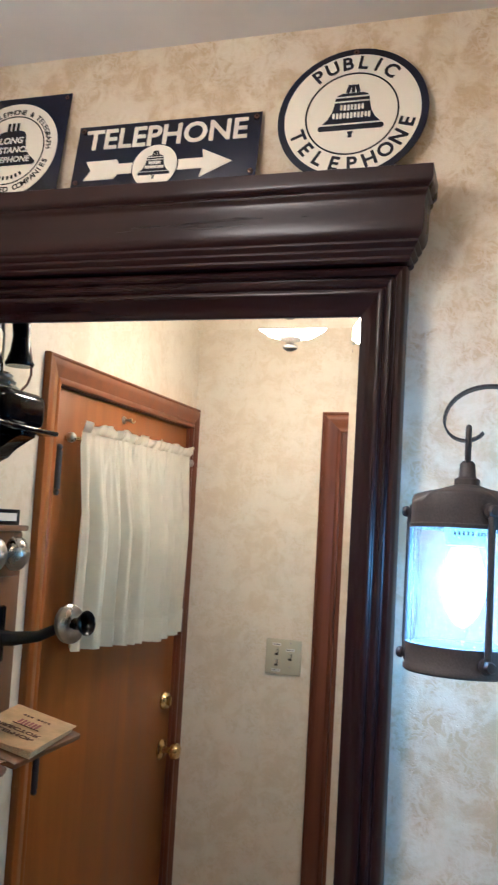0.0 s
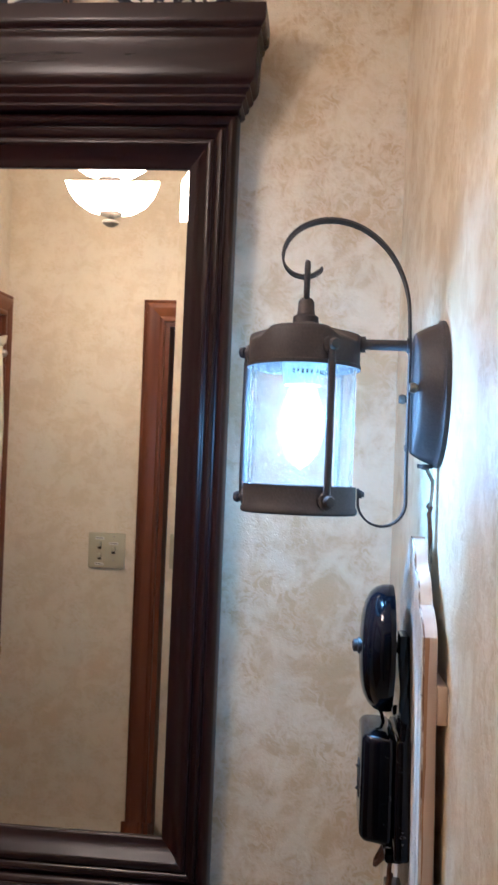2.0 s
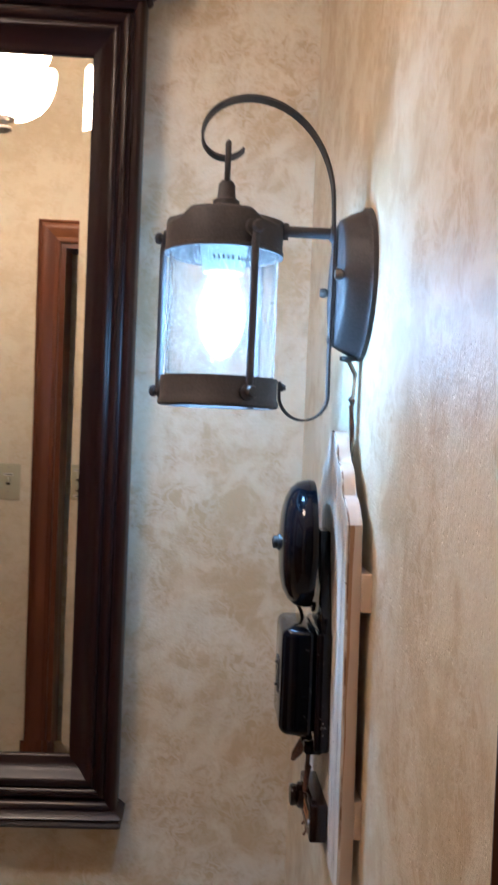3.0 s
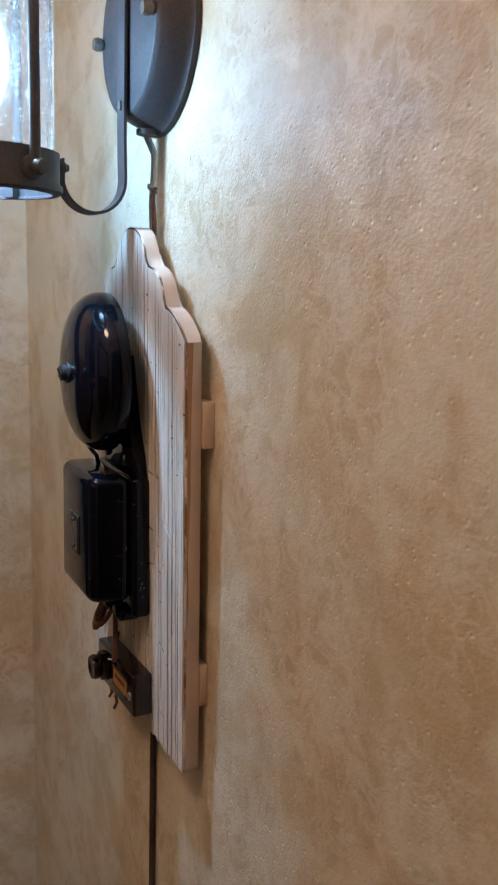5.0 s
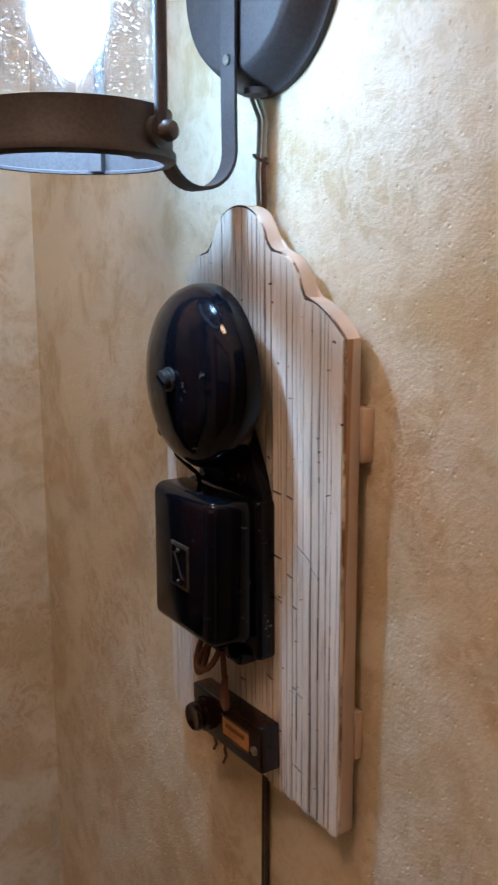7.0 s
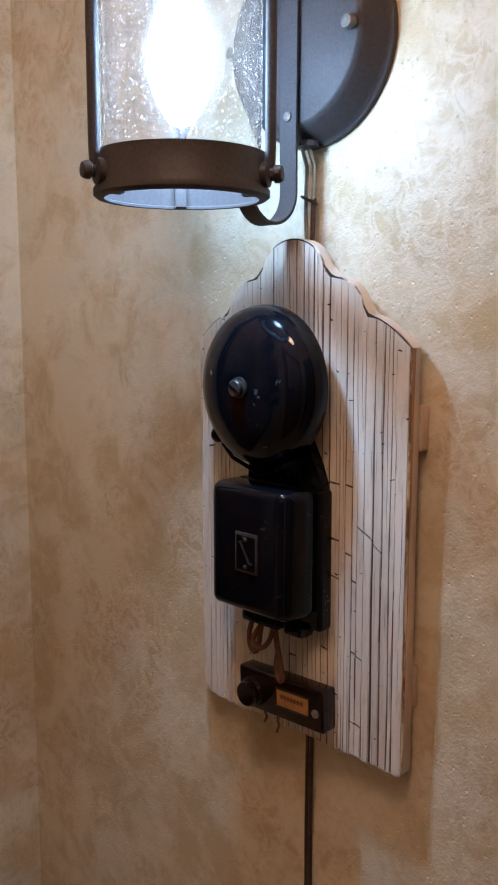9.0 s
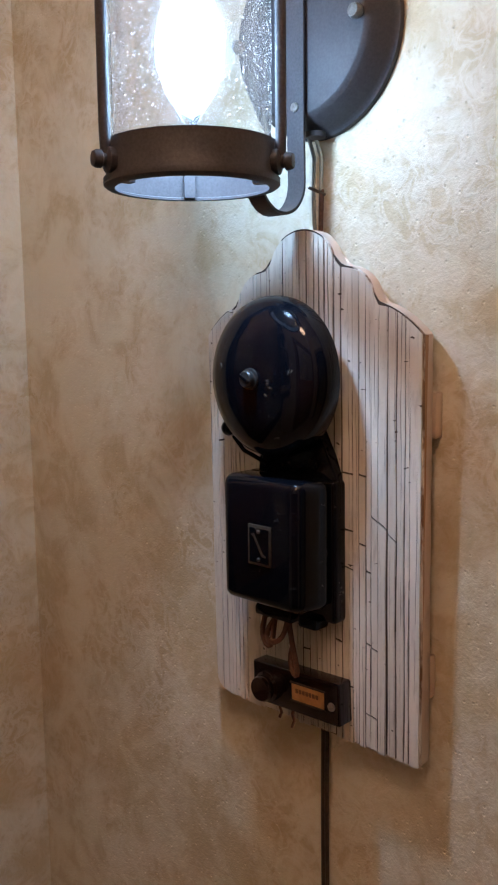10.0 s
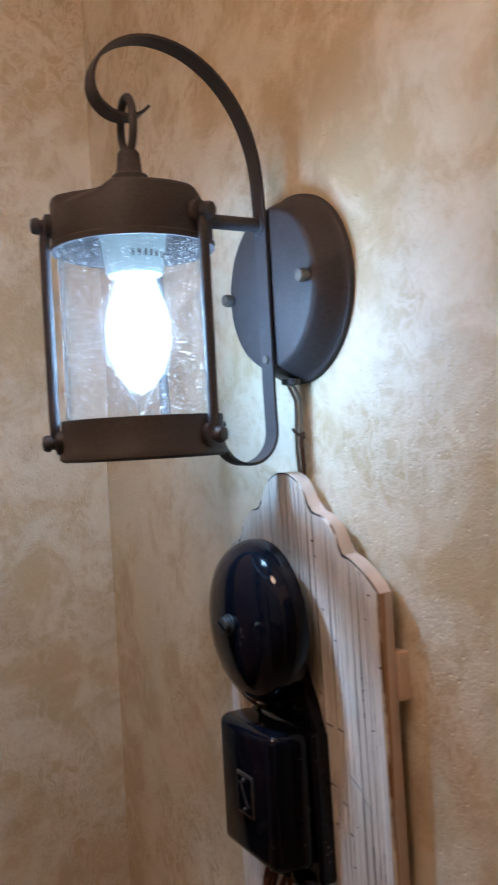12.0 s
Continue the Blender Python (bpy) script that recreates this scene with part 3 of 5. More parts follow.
def light_switch():
    s = thing("light_switch", "ivory two-gang wall plate with two toggle switches", "light switch", (-0.719, SOUTH, 1.207))
    face = part("plate", box((-0.060, 0.0, -0.057), (0.060, 0.006, 0.057), 0.003), IVORY, s)
    for x, z, h in ((-0.023, 0.016, 0.012), (-0.023, -0.019, 0.011), (0.023, 0.002, 0.012)):
        part("slot", box((x - 0.006, 0.004, z - h), (x + 0.006, 0.0066, z + h), 0.001), TARNISHED, s, "dark slot of the toggle")
        part("toggle", box((x - 0.0045, 0.004, z - 0.003), (x + 0.0045, 0.021, z + h), 0.002), IVORY, s)
    for x, z in ((-0.023, 0.0395), (-0.023, -0.0435), (0.023, 0.0235)):
        tag = part("tag", box((x - 0.014, 0.004, z - 0.004), (x + 0.014, 0.0066, z + 0.004)), WHITE_CARD, s, "small white paper tag")
        bars = bmesh.new()
        for k in range(4):
            box((x - 0.011 + 0.0058 * k, 0.0064, z - 0.0018), (x - 0.0068 + 0.0058 * k, 0.0070, z + 0.0018), bm=bars)
        part("tag_bars", bars, INK, tag, smooth=0)
    for z in (-0.030, 0.046):
        part("screw", lathe([(0.003, 0.005), (0.003, 0.007), (0, 0.0075)], 10, pose(0.023, 0, z, -90, 0, 0)), STEEL, face)


def ceiling_lamp():
    c = thing("ceiling_lamp", "lit semi-flush ceiling lamp with an opal glass bowl", "ceiling lamp", (-0.583, 0.63, TOP))
    part("canopy", lathe([(0, 0), (0.065, 0), (0.066, -0.006), (0.055, -0.020), (0.018, -0.028), (0.012, -0.034), (0, -0.034)], 32), STEEL, c, "brushed steel canopy")
    part("stem", tube([(0, 0, -0.02), (0, 0, -0.412)], 0.006, 10), STEEL, c)
    prof = [(0.121, -0.296), (0.120, -0.312), (0.116, -0.334), (0.106, -0.360), (0.088, -0.384), (0.060, -0.402), (0.034, -0.409), (0.0, -0.411)]
    part("bowl", lathe(prof, 48), BOWL, c, "glowing opal glass bowl")
    # added inner shell: keeps the bowl's own glow off the ceiling
    part("bowl_glow_block", lathe([(r * 0.96, z + 0.004) for r, z in prof[:-1]] + [(0.0, prof[-1][1] + 0.005)], 48), PORCELAIN, c, "added white inner shell that blocks the bowl's upward glow")
    lamp = bpy.data.lights.new("bowl_light", "POINT")
    lamp.energy, lamp.color, lamp.shadow_soft_size = UPLIGHT_WATTS, BOWL_COLOUR, 0.03
    new("bowl_light", lamp).matrix_world = pose(-0.583, 0.630 + 0.045, TOP - 0.345)
    part("finial", lathe([(0, -0.403), (0.030, -0.406), (0.028, -0.414), (0.011, -0.419), (0.009, -0.423), (0.020, -0.430), (0.020, -0.436), (0.009, -0.443), (0, -0.444)], 24), STEEL, c, "dark bronze turned finial")
    for k in range(3):
        a = radians(40 + 120 * k)
        ca, sa = math.cos(a), math.sin(a)
        part("arm", tube([(0.010 * ca, 0.010 * sa, -0.13), (0.07 * ca, 0.07 * sa, -0.20), (0.119 * ca, 0.119 * sa, -0.292)], 0.004, 8), STEEL, c, "steel arm that holds the bowl")
        bm = bmesh.new()
        bmesh.ops.create_uvsphere(bm, u_segments=10, v_segments=8, radius=0.009, matrix=pose(0.127 * ca, 0.127 * sa, -0.298))
        part("arm_ball", bm, STEEL, c)


# ---- the mirror ----
def wall_mirror():
    mi = thing("wall_mirror", "tall wall mirror in a dark reddish-brown moulded wooden frame", "mirror", (0, 1.4305, 0.877), rot=(1.2, 0, 0))
    x0, x1, z0, z1 = -0.946, -0.2575, 0.090, 1.115
    g = 0.003
    bx, bz = 0.0125, 0.018
    tx, tz = bx * math.tan(radians(5.0)), bz * math.tan(radians(3.0))
    bm = bmesh.new()
    o = ((x0, z0), (x1, z0), (x1, z1), (x0, z1))
    i = ((x0 + bx, z0 + bz), (x1 - bx, z0 + bz), (x1 - bx, z1 - bz), (x0 + bx, z1 - bz))
    bm.faces.new([bm.verts.new((x, -g, z)) for x, z in i])
    for a in range(4):
        b = (a + 1) % 4
        lift = tx if a % 2 else tz
        quad = ((*o[a], lift), (*o[b], lift), (*i[b], 0), (*i[a], 0))
        bm.faces.new([bm.verts.new((x, -g - h, z)) for x, z, h in quad])
    part("glass", bm, SILVER, mi, "bevelled silvered glass", smooth=0)
    part("backing", box((x0 - 0.05, -0.002, z0 - 0.05), (x1 + 0.05, 0.004, z1 + 0.05)), MAHOGANY, mi)
    prof = [(0, 0.002), (0, 0.008), (0.003, 0.011), (0.008, 0.012), (0.014, 0.0145), (0.021, 0.020), (0.027, 0.027), (0.0315, 0.031), (0.036, 0.032), (0.0385, 0.031), (0.039, 0.0265), (0.041, 0.026), (0.0425, 0.029), (0.047, 0.033), (0.051, 0.034), (0.0545, 0.032), (0.0555, 0.028), (0.058, 0.0275), (0.0595, 0.031), (0.063, 0.036), (0.068, 0.038), (0.0725, 0.036), (0.075, 0.031), (0.0755, 0.0)]
    part("stile", moulding(prof, (x1, z0), (x1, z1), (-1, 0), (1, 1)), MAHOGANY_UP, mi)
    part("stile", moulding(prof, (x0, z0), (x0, z1), (1, 0), (1, 1)), MAHOGANY_UP, mi)
    part("rail", moulding(prof, (x0, z1), (x1, z1), (0, -1), (1, 1)), MAHOGANY, mi)
    part("rail", moulding(prof, (x0, z0), (x1, z0), (0, 1), (1, 1)), MAHOGANY, mi)
    # cornice and plinth: profiles of (outward, height) carried round three sides
    w = 0.0755

    def band(name, profile, label=""):
        bm = bmesh.new()
        rings = []
        for d, z in profile:
            xs, xe, yf = x0 - w - d, x1 + w + d, -0.040 - d
            rings.append([bm.verts.new(p) for p in ((xs, 0.004, z), (xs, yf, z), (xe, yf, z), (xe, 0.004, z))])
        for a, b in zip(rings, rings[1:]):
            for k in range(3):
                bm.faces.new((a[k], a[k + 1], b[k + 1], b[k]))
        bm.faces.new(rings[0])
        bm.faces.new(rings[-1])
        bm.faces.new([r[0] for r in rings])
        bm.faces.new([r[3] for r in rings])
        part(name, bm, MAHOGANY, mi, label, smooth=30)

    b = 1.193
    cor = [(0.000, 0.000), (0.004, 0.002), (0.0065, 0.0055), (0.0065, 0.0080), (0.0055, 0.0100), (0.0100, 0.0135), (0.0125, 0.0170), (0.0125, 0.0195), (0.0115, 0.0215), (0.0155, 0.0245), (0.0185, 0.0285), (0.0185, 0.0310), (0.0178, 0.0330)]
    cor += [(0.0215, 0.0360), (0.0245, 0.0410), (0.0264, 0.0480), (0.0274, 0.0560), (0.0277, 0.0660), (0.0277, 0.0780), (0.0280, 0.0880), (0.0286, 0.0960), (0.0300, 0.1020)]
    cor += [(0.0325, 0.1050), (0.0335, 0.1090), (0.0325, 0.1120), (0.0355, 0.1145), (0.0390, 0.1190), (0.0400, 0.1240), (0.0400, 0.1450), (0.0380, 0.1460)]
    cor = [(d, b + h) for d, h in cor]
    band("cornice", cor, "deep moulded cornice")
    part("top_board", box((x0 - 0.08, -0.052, b + 0.1455), (x1 + 0.08, 0.002, b + 0.157), 0.001), MAHOGANY, mi, "flat board on the cornice")
    band("plinth", [(0.0, 0.020), (0.006, 0.016), (0.010, 0.012), (0.006, 0.009), (0.006, 0.006), (0.009, 0.002), (0.006, -0.003), (-0.004, -0.003)], "narrow moulded bottom ledge")


# ---- enamel signs on the cornice ----
def bell_shape(r):
    """The outline of a hand bell, about 2r wide."""
    half = [(0.0, 0.64), (0.30, 0.64), (0.46, 0.58), (0.52, 0.46), (0.545, 0.25), (0.60, 0.0), (0.72, -0.24), (0.90, -0.42), (0.99, -0.50), (1.0, -0.59), (0.94, -0.64), (0.0, -0.64)]
    pts = [(x * r, z * r) for x, z in half]
    return pts + [(-x, z) for x, z in reversed(pts) if x > 0]


def bell_emblem(parent, cx, cz, r, y, ink, paper, words=2):
    """A plain bell shape with pale bands and bars where its lettering stands."""
    bm = prism([(cx + a, cz + c) for a, c in bell_shape(r)], y, y - 0.0008, "y")
    prism([(cx + a, cz + c) for a, c in ((-0.10 * r, -0.70 * r), (0.10 * r, -0.70 * r), (0.05 * r, -0.80 * r), (0.07 * r, -0.90 * r), (-0.07 * r, -0.90 * r), (-0.05 * r, -0.80 * r))], y, y - 0.0008, "y", bm=bm)
    for dx, tilt in ((-0.17, 16), (0.0, 0), (0.17, -16)):
        box((-0.055 * r, -0.0008, 0), (0.055 * r, 0, 0.27 * r), bm=bm, m=Matrix.Translation((cx + dx * r, y, cz + 0.66 * r)) @ pose(0, 0, 0, 0, tilt, 0))
    part("bell_emblem", bm, ink, parent, "dark bell emblem", smooth=0)
    bm = bmesh.new()
    for z, hw in ((0.50, 0.50), (0.34, 0.53), (-0.44, 0.92)):
        box((cx - hw * r, y - 0.0014, cz + (z - 0.022) * r), (cx + hw * r, y - 0.0004, cz + (z + 0.022) * r), bm=bm)
    for z, n in ((0.13, 7), (-0.15, 11)):
        for k in range(n):
            x = cx + (k - (n - 1) / 2) * 0.108 * r
            box((x - 0.036 * r, y - 0.0014, cz + (z - (0.095 if k % 3 else 0.075)) * r), (x + 0.036 * r, y - 0.0004, cz + (z + 0.095) * r), bm=bm)
    part("emblem_band", bm, paper, parent, smooth=0)


def ring_words(parent, words, cx, cz, radius, size, mid, step, material, y, inward=False, bold=0.0):
    """Letters set one by one round a circle; mid is the angle of the middle letter."""
    n = len(words)
    for k, ch in enumerate(words):
        if ch == " ":
            continue
        off = (k - (n - 1) / 2) * step
        a = mid + off if inward else mid - off
        m = pose(cx + radius * math.cos(radians(a)), y, cz + radius * math.sin(radians(a)), 90, 0, 0) @ pose(0, 0, 0, 0, 0, a + 90 if inward else a - 90)
        text_mesh("letter", ch, size, material, parent, m, 0.0004, bold)


def ring_bars(parent, cx, cz, radius, hgt, a0, a1, n, material, y):
    bm = bmesh.new()
    for k in range(n):
        a = radians(a0 + (a1 - a0) * k / (n - 1))
        m = Matrix.Translation((cx + radius * math.cos(a), y, cz + radius * math.sin(a))) @ pose(0, 0, 0, 0, 90 - math.degrees(a), 0)
        box((-hgt * 0.28, -0.0006, -hgt / 2), (hgt * 0.28, 0.0, hgt / 2), bm=bm, m=m)
    part("lettering_arc", bm, material, parent, smooth=0)


def disc(r, y0, y1, cx=0.0, cz=0.0, steps=64, bevel=0.0):
    return prism([(cx + r * math.cos(2 * math.pi * k / steps), cz + r * math.sin(2 * math.pi * k / steps)) for k in range(steps)], y0, y1, "y", bevel)


def annulus(r0, r1, y0, y1, cx=0.0, cz=0.0, steps=64):
    return lathe([(r0, y0), (r1, y0), (r1, y1), (r0, y1)], steps, Matrix.Translation((cx, 0, cz)) @ pose(0, 0, 0, -90, 0, 0), closed=True)


LEDGE = 2.2272


def round_sign():
    r = 0.1320
    s = thing("round_sign", "round cream enamel sign with navy rim, bell emblem and lettering", "sign", (-0.295, 1.3985, LEDGE + 0.0005), rot=(-7.6, 0, 0))
    part("plate", disc(r, 0.0022, 0.0, 0, r, 72, 0.0008), NAVY, s, "navy enamelled steel disc")
    part("field", disc(r * 0.905, 0.0, -0.0007, 0, r, 72), CREAM, s, "cream enamel field")
    part("ring", annulus(r * 0.600, r * 0.622, -0.0006, -0.0015, 0, r), NAVY, s, "thin navy ring")
    bell_emblem(s, 0, r + 0.004, r * 0.435, -0.0007, NAVY, CREAM)
    ring_words(s, "PUBLIC", 0, r, r * 0.765, 0.036, 90, 15.5, NAVY, -0.0011, bold=0.0010)
    ring_words(s, "TELEPHONE", 0, r, r * 0.765, 0.036, -86, 17.8, NAVY, -0.0011, True, bold=0.0010)
    part("grommet", annulus(0.002, 0.005, -0.0006, -0.0022, 0, r * 1.94, 16), RUST, s, "rusty screw hole")


def arrow_sign():
    w, h = 0.366, 0.158
    s = thing("arrow_sign", "navy enamel sign with cream lettering and an arrow", "sign", (-0.6425, 1.404, LEDGE + 0.0005), rot=(-8, 0, 0))
    part("plate", box((-w / 2, 0, 0), (w / 2, 0.0022, h), 0.0008), NAVY, s, "navy enamelled steel plate")
    text_mesh("lettering", "TELEPHONE", 0.0595, CREAM, s, pose(-0.003, -0.0006, h - 0.034, 90, 0, 0), 0.0005, 0.0013)
    z = 0.060
    arrow = [(-0.158, z + 0.0205), (-0.093, z + 0.0205), (-0.088, z + 0.011), (0.079, z + 0.011), (0.076, z + 0.029), (0.136, z), (0.076, z - 0.029), (0.079, z - 0.011), (-0.088, z - 0.011), (-0.096, z - 0.0205), (-0.158, z - 0.0205), (-0.145, z)]
    part("arrow", prism(arrow, 0.0, -0.0008, "y"), CREAM, s, "cream arrow", smooth=0)
    part("medallion_rim", disc(0.0465, 0.0, -0.0012, -0.014, z), NAVY, s)
    medal = part("medallion", disc(0.0445, 0.0, -0.0018, -0.014, z), CREAM, s, "cream disc with a bell emblem")
    bell_emblem(medal, -0.014, z + 0.002, 0.0320, -0.0018, NAVY, CREAM)
    for x in (-w / 2 + 0.010, w / 2 - 0.010):
        for zz in (0.036, h - 0.010):
            part("grommet", annulus(0.002, 0.005, -0.0002, -0.0018, x, zz, 16), RUST, s)


def square_sign():
    w = 0.236
    s = thing("square_sign", "square navy enamel sign with a cream disc, bell emblem and lettering", "sign", (-0.9720, 1.402, LEDGE + 0.0005), rot=(-7, 0, 0))
    part("plate", box((-w / 2, 0, 0), (w / 2, 0.0022, w), 0.0008), NAVY, s, "navy enamelled steel plate")
    c = 0.118
    part("field", disc(0.104, 0.0, -0.0007, 0, c, 72), CREAM, s, "cream enamel disc")
    part("ring", annulus(0.0740, 0.0762, -0.0006, -0.0015, 0, c), NAVY, s, "thin navy ring")
    bm = prism([(a, c + 0.004 + b) for a, b in bell_shape(0.060)], -0.0007, -0.0015, "y")
    for dx in (-0.010, 0.0, 0.010):
        box((dx - 0.0030, -0.0015, c + 0.043), (dx + 0.0030, -0.0007, c + 0.060), bm=bm)
    part("bell_emblem", bm, NAVY, s, "dark bell emblem", smooth=0)
    for k, (words, size) in enumerate((("LONG", 0.019), ("DISTANCE", 0.018), ("TELEPHONE", 0.0175))):
        text_mesh("lettering", words, size, CREAM, s, pose(0, -0.0018, c + 0.020 - 0.021 * k, 90, 0, 0), 0.0004, 0.0004, shear=0.15)
    ring_words(s, "ASSOCIATED COMPANIES", 0, c, 0.0875, 0.0165, -82, 6.6, NAVY, -0.0011, True, bold=0.0003)
    ring_words(s, "TELEPHONE & TELEGRAPH", 0, c, 0.0845, 0.0150, 64, 6.3, NAVY, -0.0011, bold=0.0002)
    ring_bars(s, 0, c, 0.062, 0.008, -118, -58, 8, NAVY, -0.0009)
    for x in (-w / 2 + 0.009, w / 2 - 0.009):
        part("grommet", annulus(0.002, 0.004, -0.0002, -0.0018, x, w - 0.010, 16), RUST, s)


# ---- the lantern ----
LX, LY = -0.0585, 1.0


def lantern():
    L = thing("wall_lantern", "lit dark bronze wall lantern with seeded glass and scroll arm", "wall lamp", (LX, LY, 0))
    R = 0.0590
    # backplate against the wall, its axis along x
    bx = EAST - LX
    turn = pose(bx, 0, 1.612, 0, -90, 0)
    plate = part("backplate", lathe([(0, 0.0290), (0.0600, 0.0290), (0.0622, 0.0280), (0.0645, 0.0245), (0.0682, 0.0180), (0.0718, 0.0090), (0.0735, 0.0055), (0.0755, 0.0045), (0.0758, 0.0), (0, 0.0)], 64, turn), BRONZE, L, "round domed bronze backplate")
    for y in (-0.057, 0.057):
        part("knurled_nut", lathe([(0.0035, 0.026), (0.0035, 0.030), (0.0050, 0.031), (0.0055, 0.0345), (0.0045, 0.0375), (0, 0.038)], 14, pose(bx, y, 1.612, 0, -90, 0)), DULL_STEEL, plate, "small domed steel nut")
    part("drip_nib", lathe([(0, 0.0), (0.008, 0.0), (0.008, 0.004), (0, 0.006)], 14, pose(bx - 0.014, -0.004, 1.540, 180, 0, 0)), BRONZE, L)
    # scroll strap in front of the backplate
    sx = 0.0505 - LX
    path = [(0.0022 - LX, 1.5125), (0.0022 - LX, 1.504)] + arc(0.0265 - LX, 1.500, 0.0246, 0.0255, 192, 360, 15) + [(sx, 1.53), (sx, 1.60), (sx, 1.66)]
    path += arc(-0.036 - LX, 1.690, 0.0850, 0.1022, 4, 90, 16)
    path += arc(-0.036 - LX, 1.753, 0.0490, 0.0392, 96, 180, 10)
    path += arc(-0.0620 - LX, 1.753, 0.0230, 0.0215, 190, 325, 12)
    band = part("scroll_strap", strap(path, 0.0165, 0.0022), BRONZE, L, "flat bronze strap bent into a scroll")
    for z in (1.556,):
        part("strap_screw", lathe([(0.0038, 0.0), (0.0036, 0.0014), (0, 0.0022)], 12, pose(sx - 0.0011, 0, z, 0, -90, 0)), DULL_STEEL, band)
    part("strap_nut", lathe([(0.0042, 0.0), (0.0042, 0.0026), (0.0030, 0.0034), (0.0026, 0.0052), (0, 0.0056)], 12, pose(0.0032 - LX, 0, 1.5065, 0, 90, 0)), BRONZE, band, "small nut that holds the strap to the base ring")
    rod = part("arm_rod", tube([(R * 0.7, 0, 1.662), (sx + 0.001, 0, 1.662)], 0.0056, 16), BRONZE, L, "horizontal bronze rod")
    part("rod_collar", tube([(R - 0.006, 0, 1.662), (R + 0.004, 0, 1.662)], 0.0085, 16), BRONZE, rod)
    part("rod_rivet", lathe([(0.0085, 0.0), (0.0080, 0.0025), (0, 0.0035)], 16, pose(sx - 0.001, 0, 1.662, 0, -90, 0)), BRONZE, rod)
    # cap, finial and loop
    bm, rings, steps = bmesh.new(), [], 96
    for inset, low, high in ((0.004, 1.6345, 1.6345), (0.0, 1.6340, 1.6340), (0.0, 1.638, 1.638), (0.0010, 1.639, 1.639), (0.0010, 1.6592, 1.6682), (0.0018, 1.6614, 1.6704), (0.0040, 1.6634, 1.6722), (0.0090, 1.6658, 1.6738), (0.0160, 1.6698, 1.6757), (0.0260, 1.6752, 1.6776), (0.0360, 1.6795, 1.6795), (0.0450, 1.6825, 1.6825)):
        ring = []
        for k in range(steps):
            a = 2 * math.pi * k / steps
            lobe = min(1.0, max(0.0, (math.cos(3 * (a + radians(95))) + 0.85) / 0.9))
            rise = lobe * lobe * (3 - 2 * lobe)
            ring.append(bm.verts.new(((R - inset) * math.cos(a), (R - inset) * math.sin(a), low + (high - low) * rise)))
        rings.append(ring)
    for lower, upper in zip(rings, rings[1:]):
        for k in range(steps):
            bm.faces.new((lower[k], lower[(k + 1) % steps], upper[(k + 1) % steps], upper[k]))
    bm.faces.new(rings[-1])
    lathe([(R - 0.004, 1.6345), (R - 0.004, 1.656), (R * 0.7, 1.664), (0, 1.668)], 48, bm=bm)
    part("cap", bm, BRONZE, L, "bronze cap with three soft arches round its crown")
    part("finial", lathe([(0.0136, 1.6820), (0.0134, 1.6890), (0.0108, 1.6906), (0.0092, 1.6925), (0.0082, 1.7055), (0.0056, 1.7090), (0, 1.7095)], 20), BRONZE, L)
    loop = [(0.0120 * math.cos(a), 0, 1.7268 + 0.0200 * math.sin(a)) for a in [2 * math.pi * i / 24 for i in range(25)]]
    part("hanging_loop", tube([(0.0, p[0], p[2]) for p in loop], 0.0030, 10, ends=False), BRONZE, L, "oval bronze hanging loop")
    # base ring, open below
    part("base_ring", lathe([(R - 0.004, 1.5135), (R - 0.0006, 1.5135), (R - 0.0006, 1.4925), (R + 0.0014, 1.4900), (R + 0.0014, 1.4860), (R - 0.001, 1.4842), (R - 0.0062, 1.4842), (R - 0.0062, 1.4858), (R - 0.004, 1.4866)], 64, closed=True), BRONZE, L, "bronze base ring open below")
    glass = part("glass_cylinder", lathe([(R - 0.0065, 1.510), (R - 0.0045, 1.510), (R - 0.0045, 1.645), (R - 0.0065, 1.645)], 64, closed=True), GLASS, L, "clear seeded glass cylinder")
    glass.visible_shadow = False
    rng = random.Random(11)
    verts, faces = [], []
    for _ in range(4600):
        a, z = radians(rng.uniform(0, 360)), rng.uniform(1.516, 1.638)
        r = rng.choice((0.00016, 0.0002, 0.00024, 0.00028, 0.00034, 0.00046))
        c = Vector(((R - 0.0043) * math.cos(a), (R - 0.0043) * math.sin(a), z))
        out, side, up = Vector((math.cos(a), math.sin(a), 0)) * r * 0.4, Vector((-math.sin(a), math.cos(a), 0)) * r, Vector((0, 0, r * rng.uniform(0.9, 1.5)))
        n = len(verts)
        verts += [c + out, c + side, c - out, c - side, c + up, c - up]
        faces += [(n + i, n + (i + 1) % 4, n + 4) for i in range(4)] + [(n + (i + 1) % 4, n + i, n + 5) for i in range(4)]
    seeds = bpy.data.meshes.new("glass_seeds")
    seeds.from_pydata([tuple(p) for p in verts], [], faces)
    bm = bmesh.new()
    bm.from_mesh(seeds)
    bpy.data.meshes.remove(seeds)
    tagged(part("seeding", bm, SEEDS, L, "tiny air bubbles in the glass"), kind="stuff").visible_shadow = False
    # three posts with ball nuts
    for a in (165, -63, 50):
        ca, sa = math.cos(radians(a)), math.sin(radians(a))
        pts = [((R + d) * ca, (R + d) * sa, z) for d, z in ((0.0005, 1.494), (0.0035, 1.502), (0.0040, 1.516), (0.0040, 1.640), (0.0035, 1.646), (0.0005, 1.658))]
        post = part("post", tube(pts, 0.0038, 10), BRONZE, L, "thin bronze post")
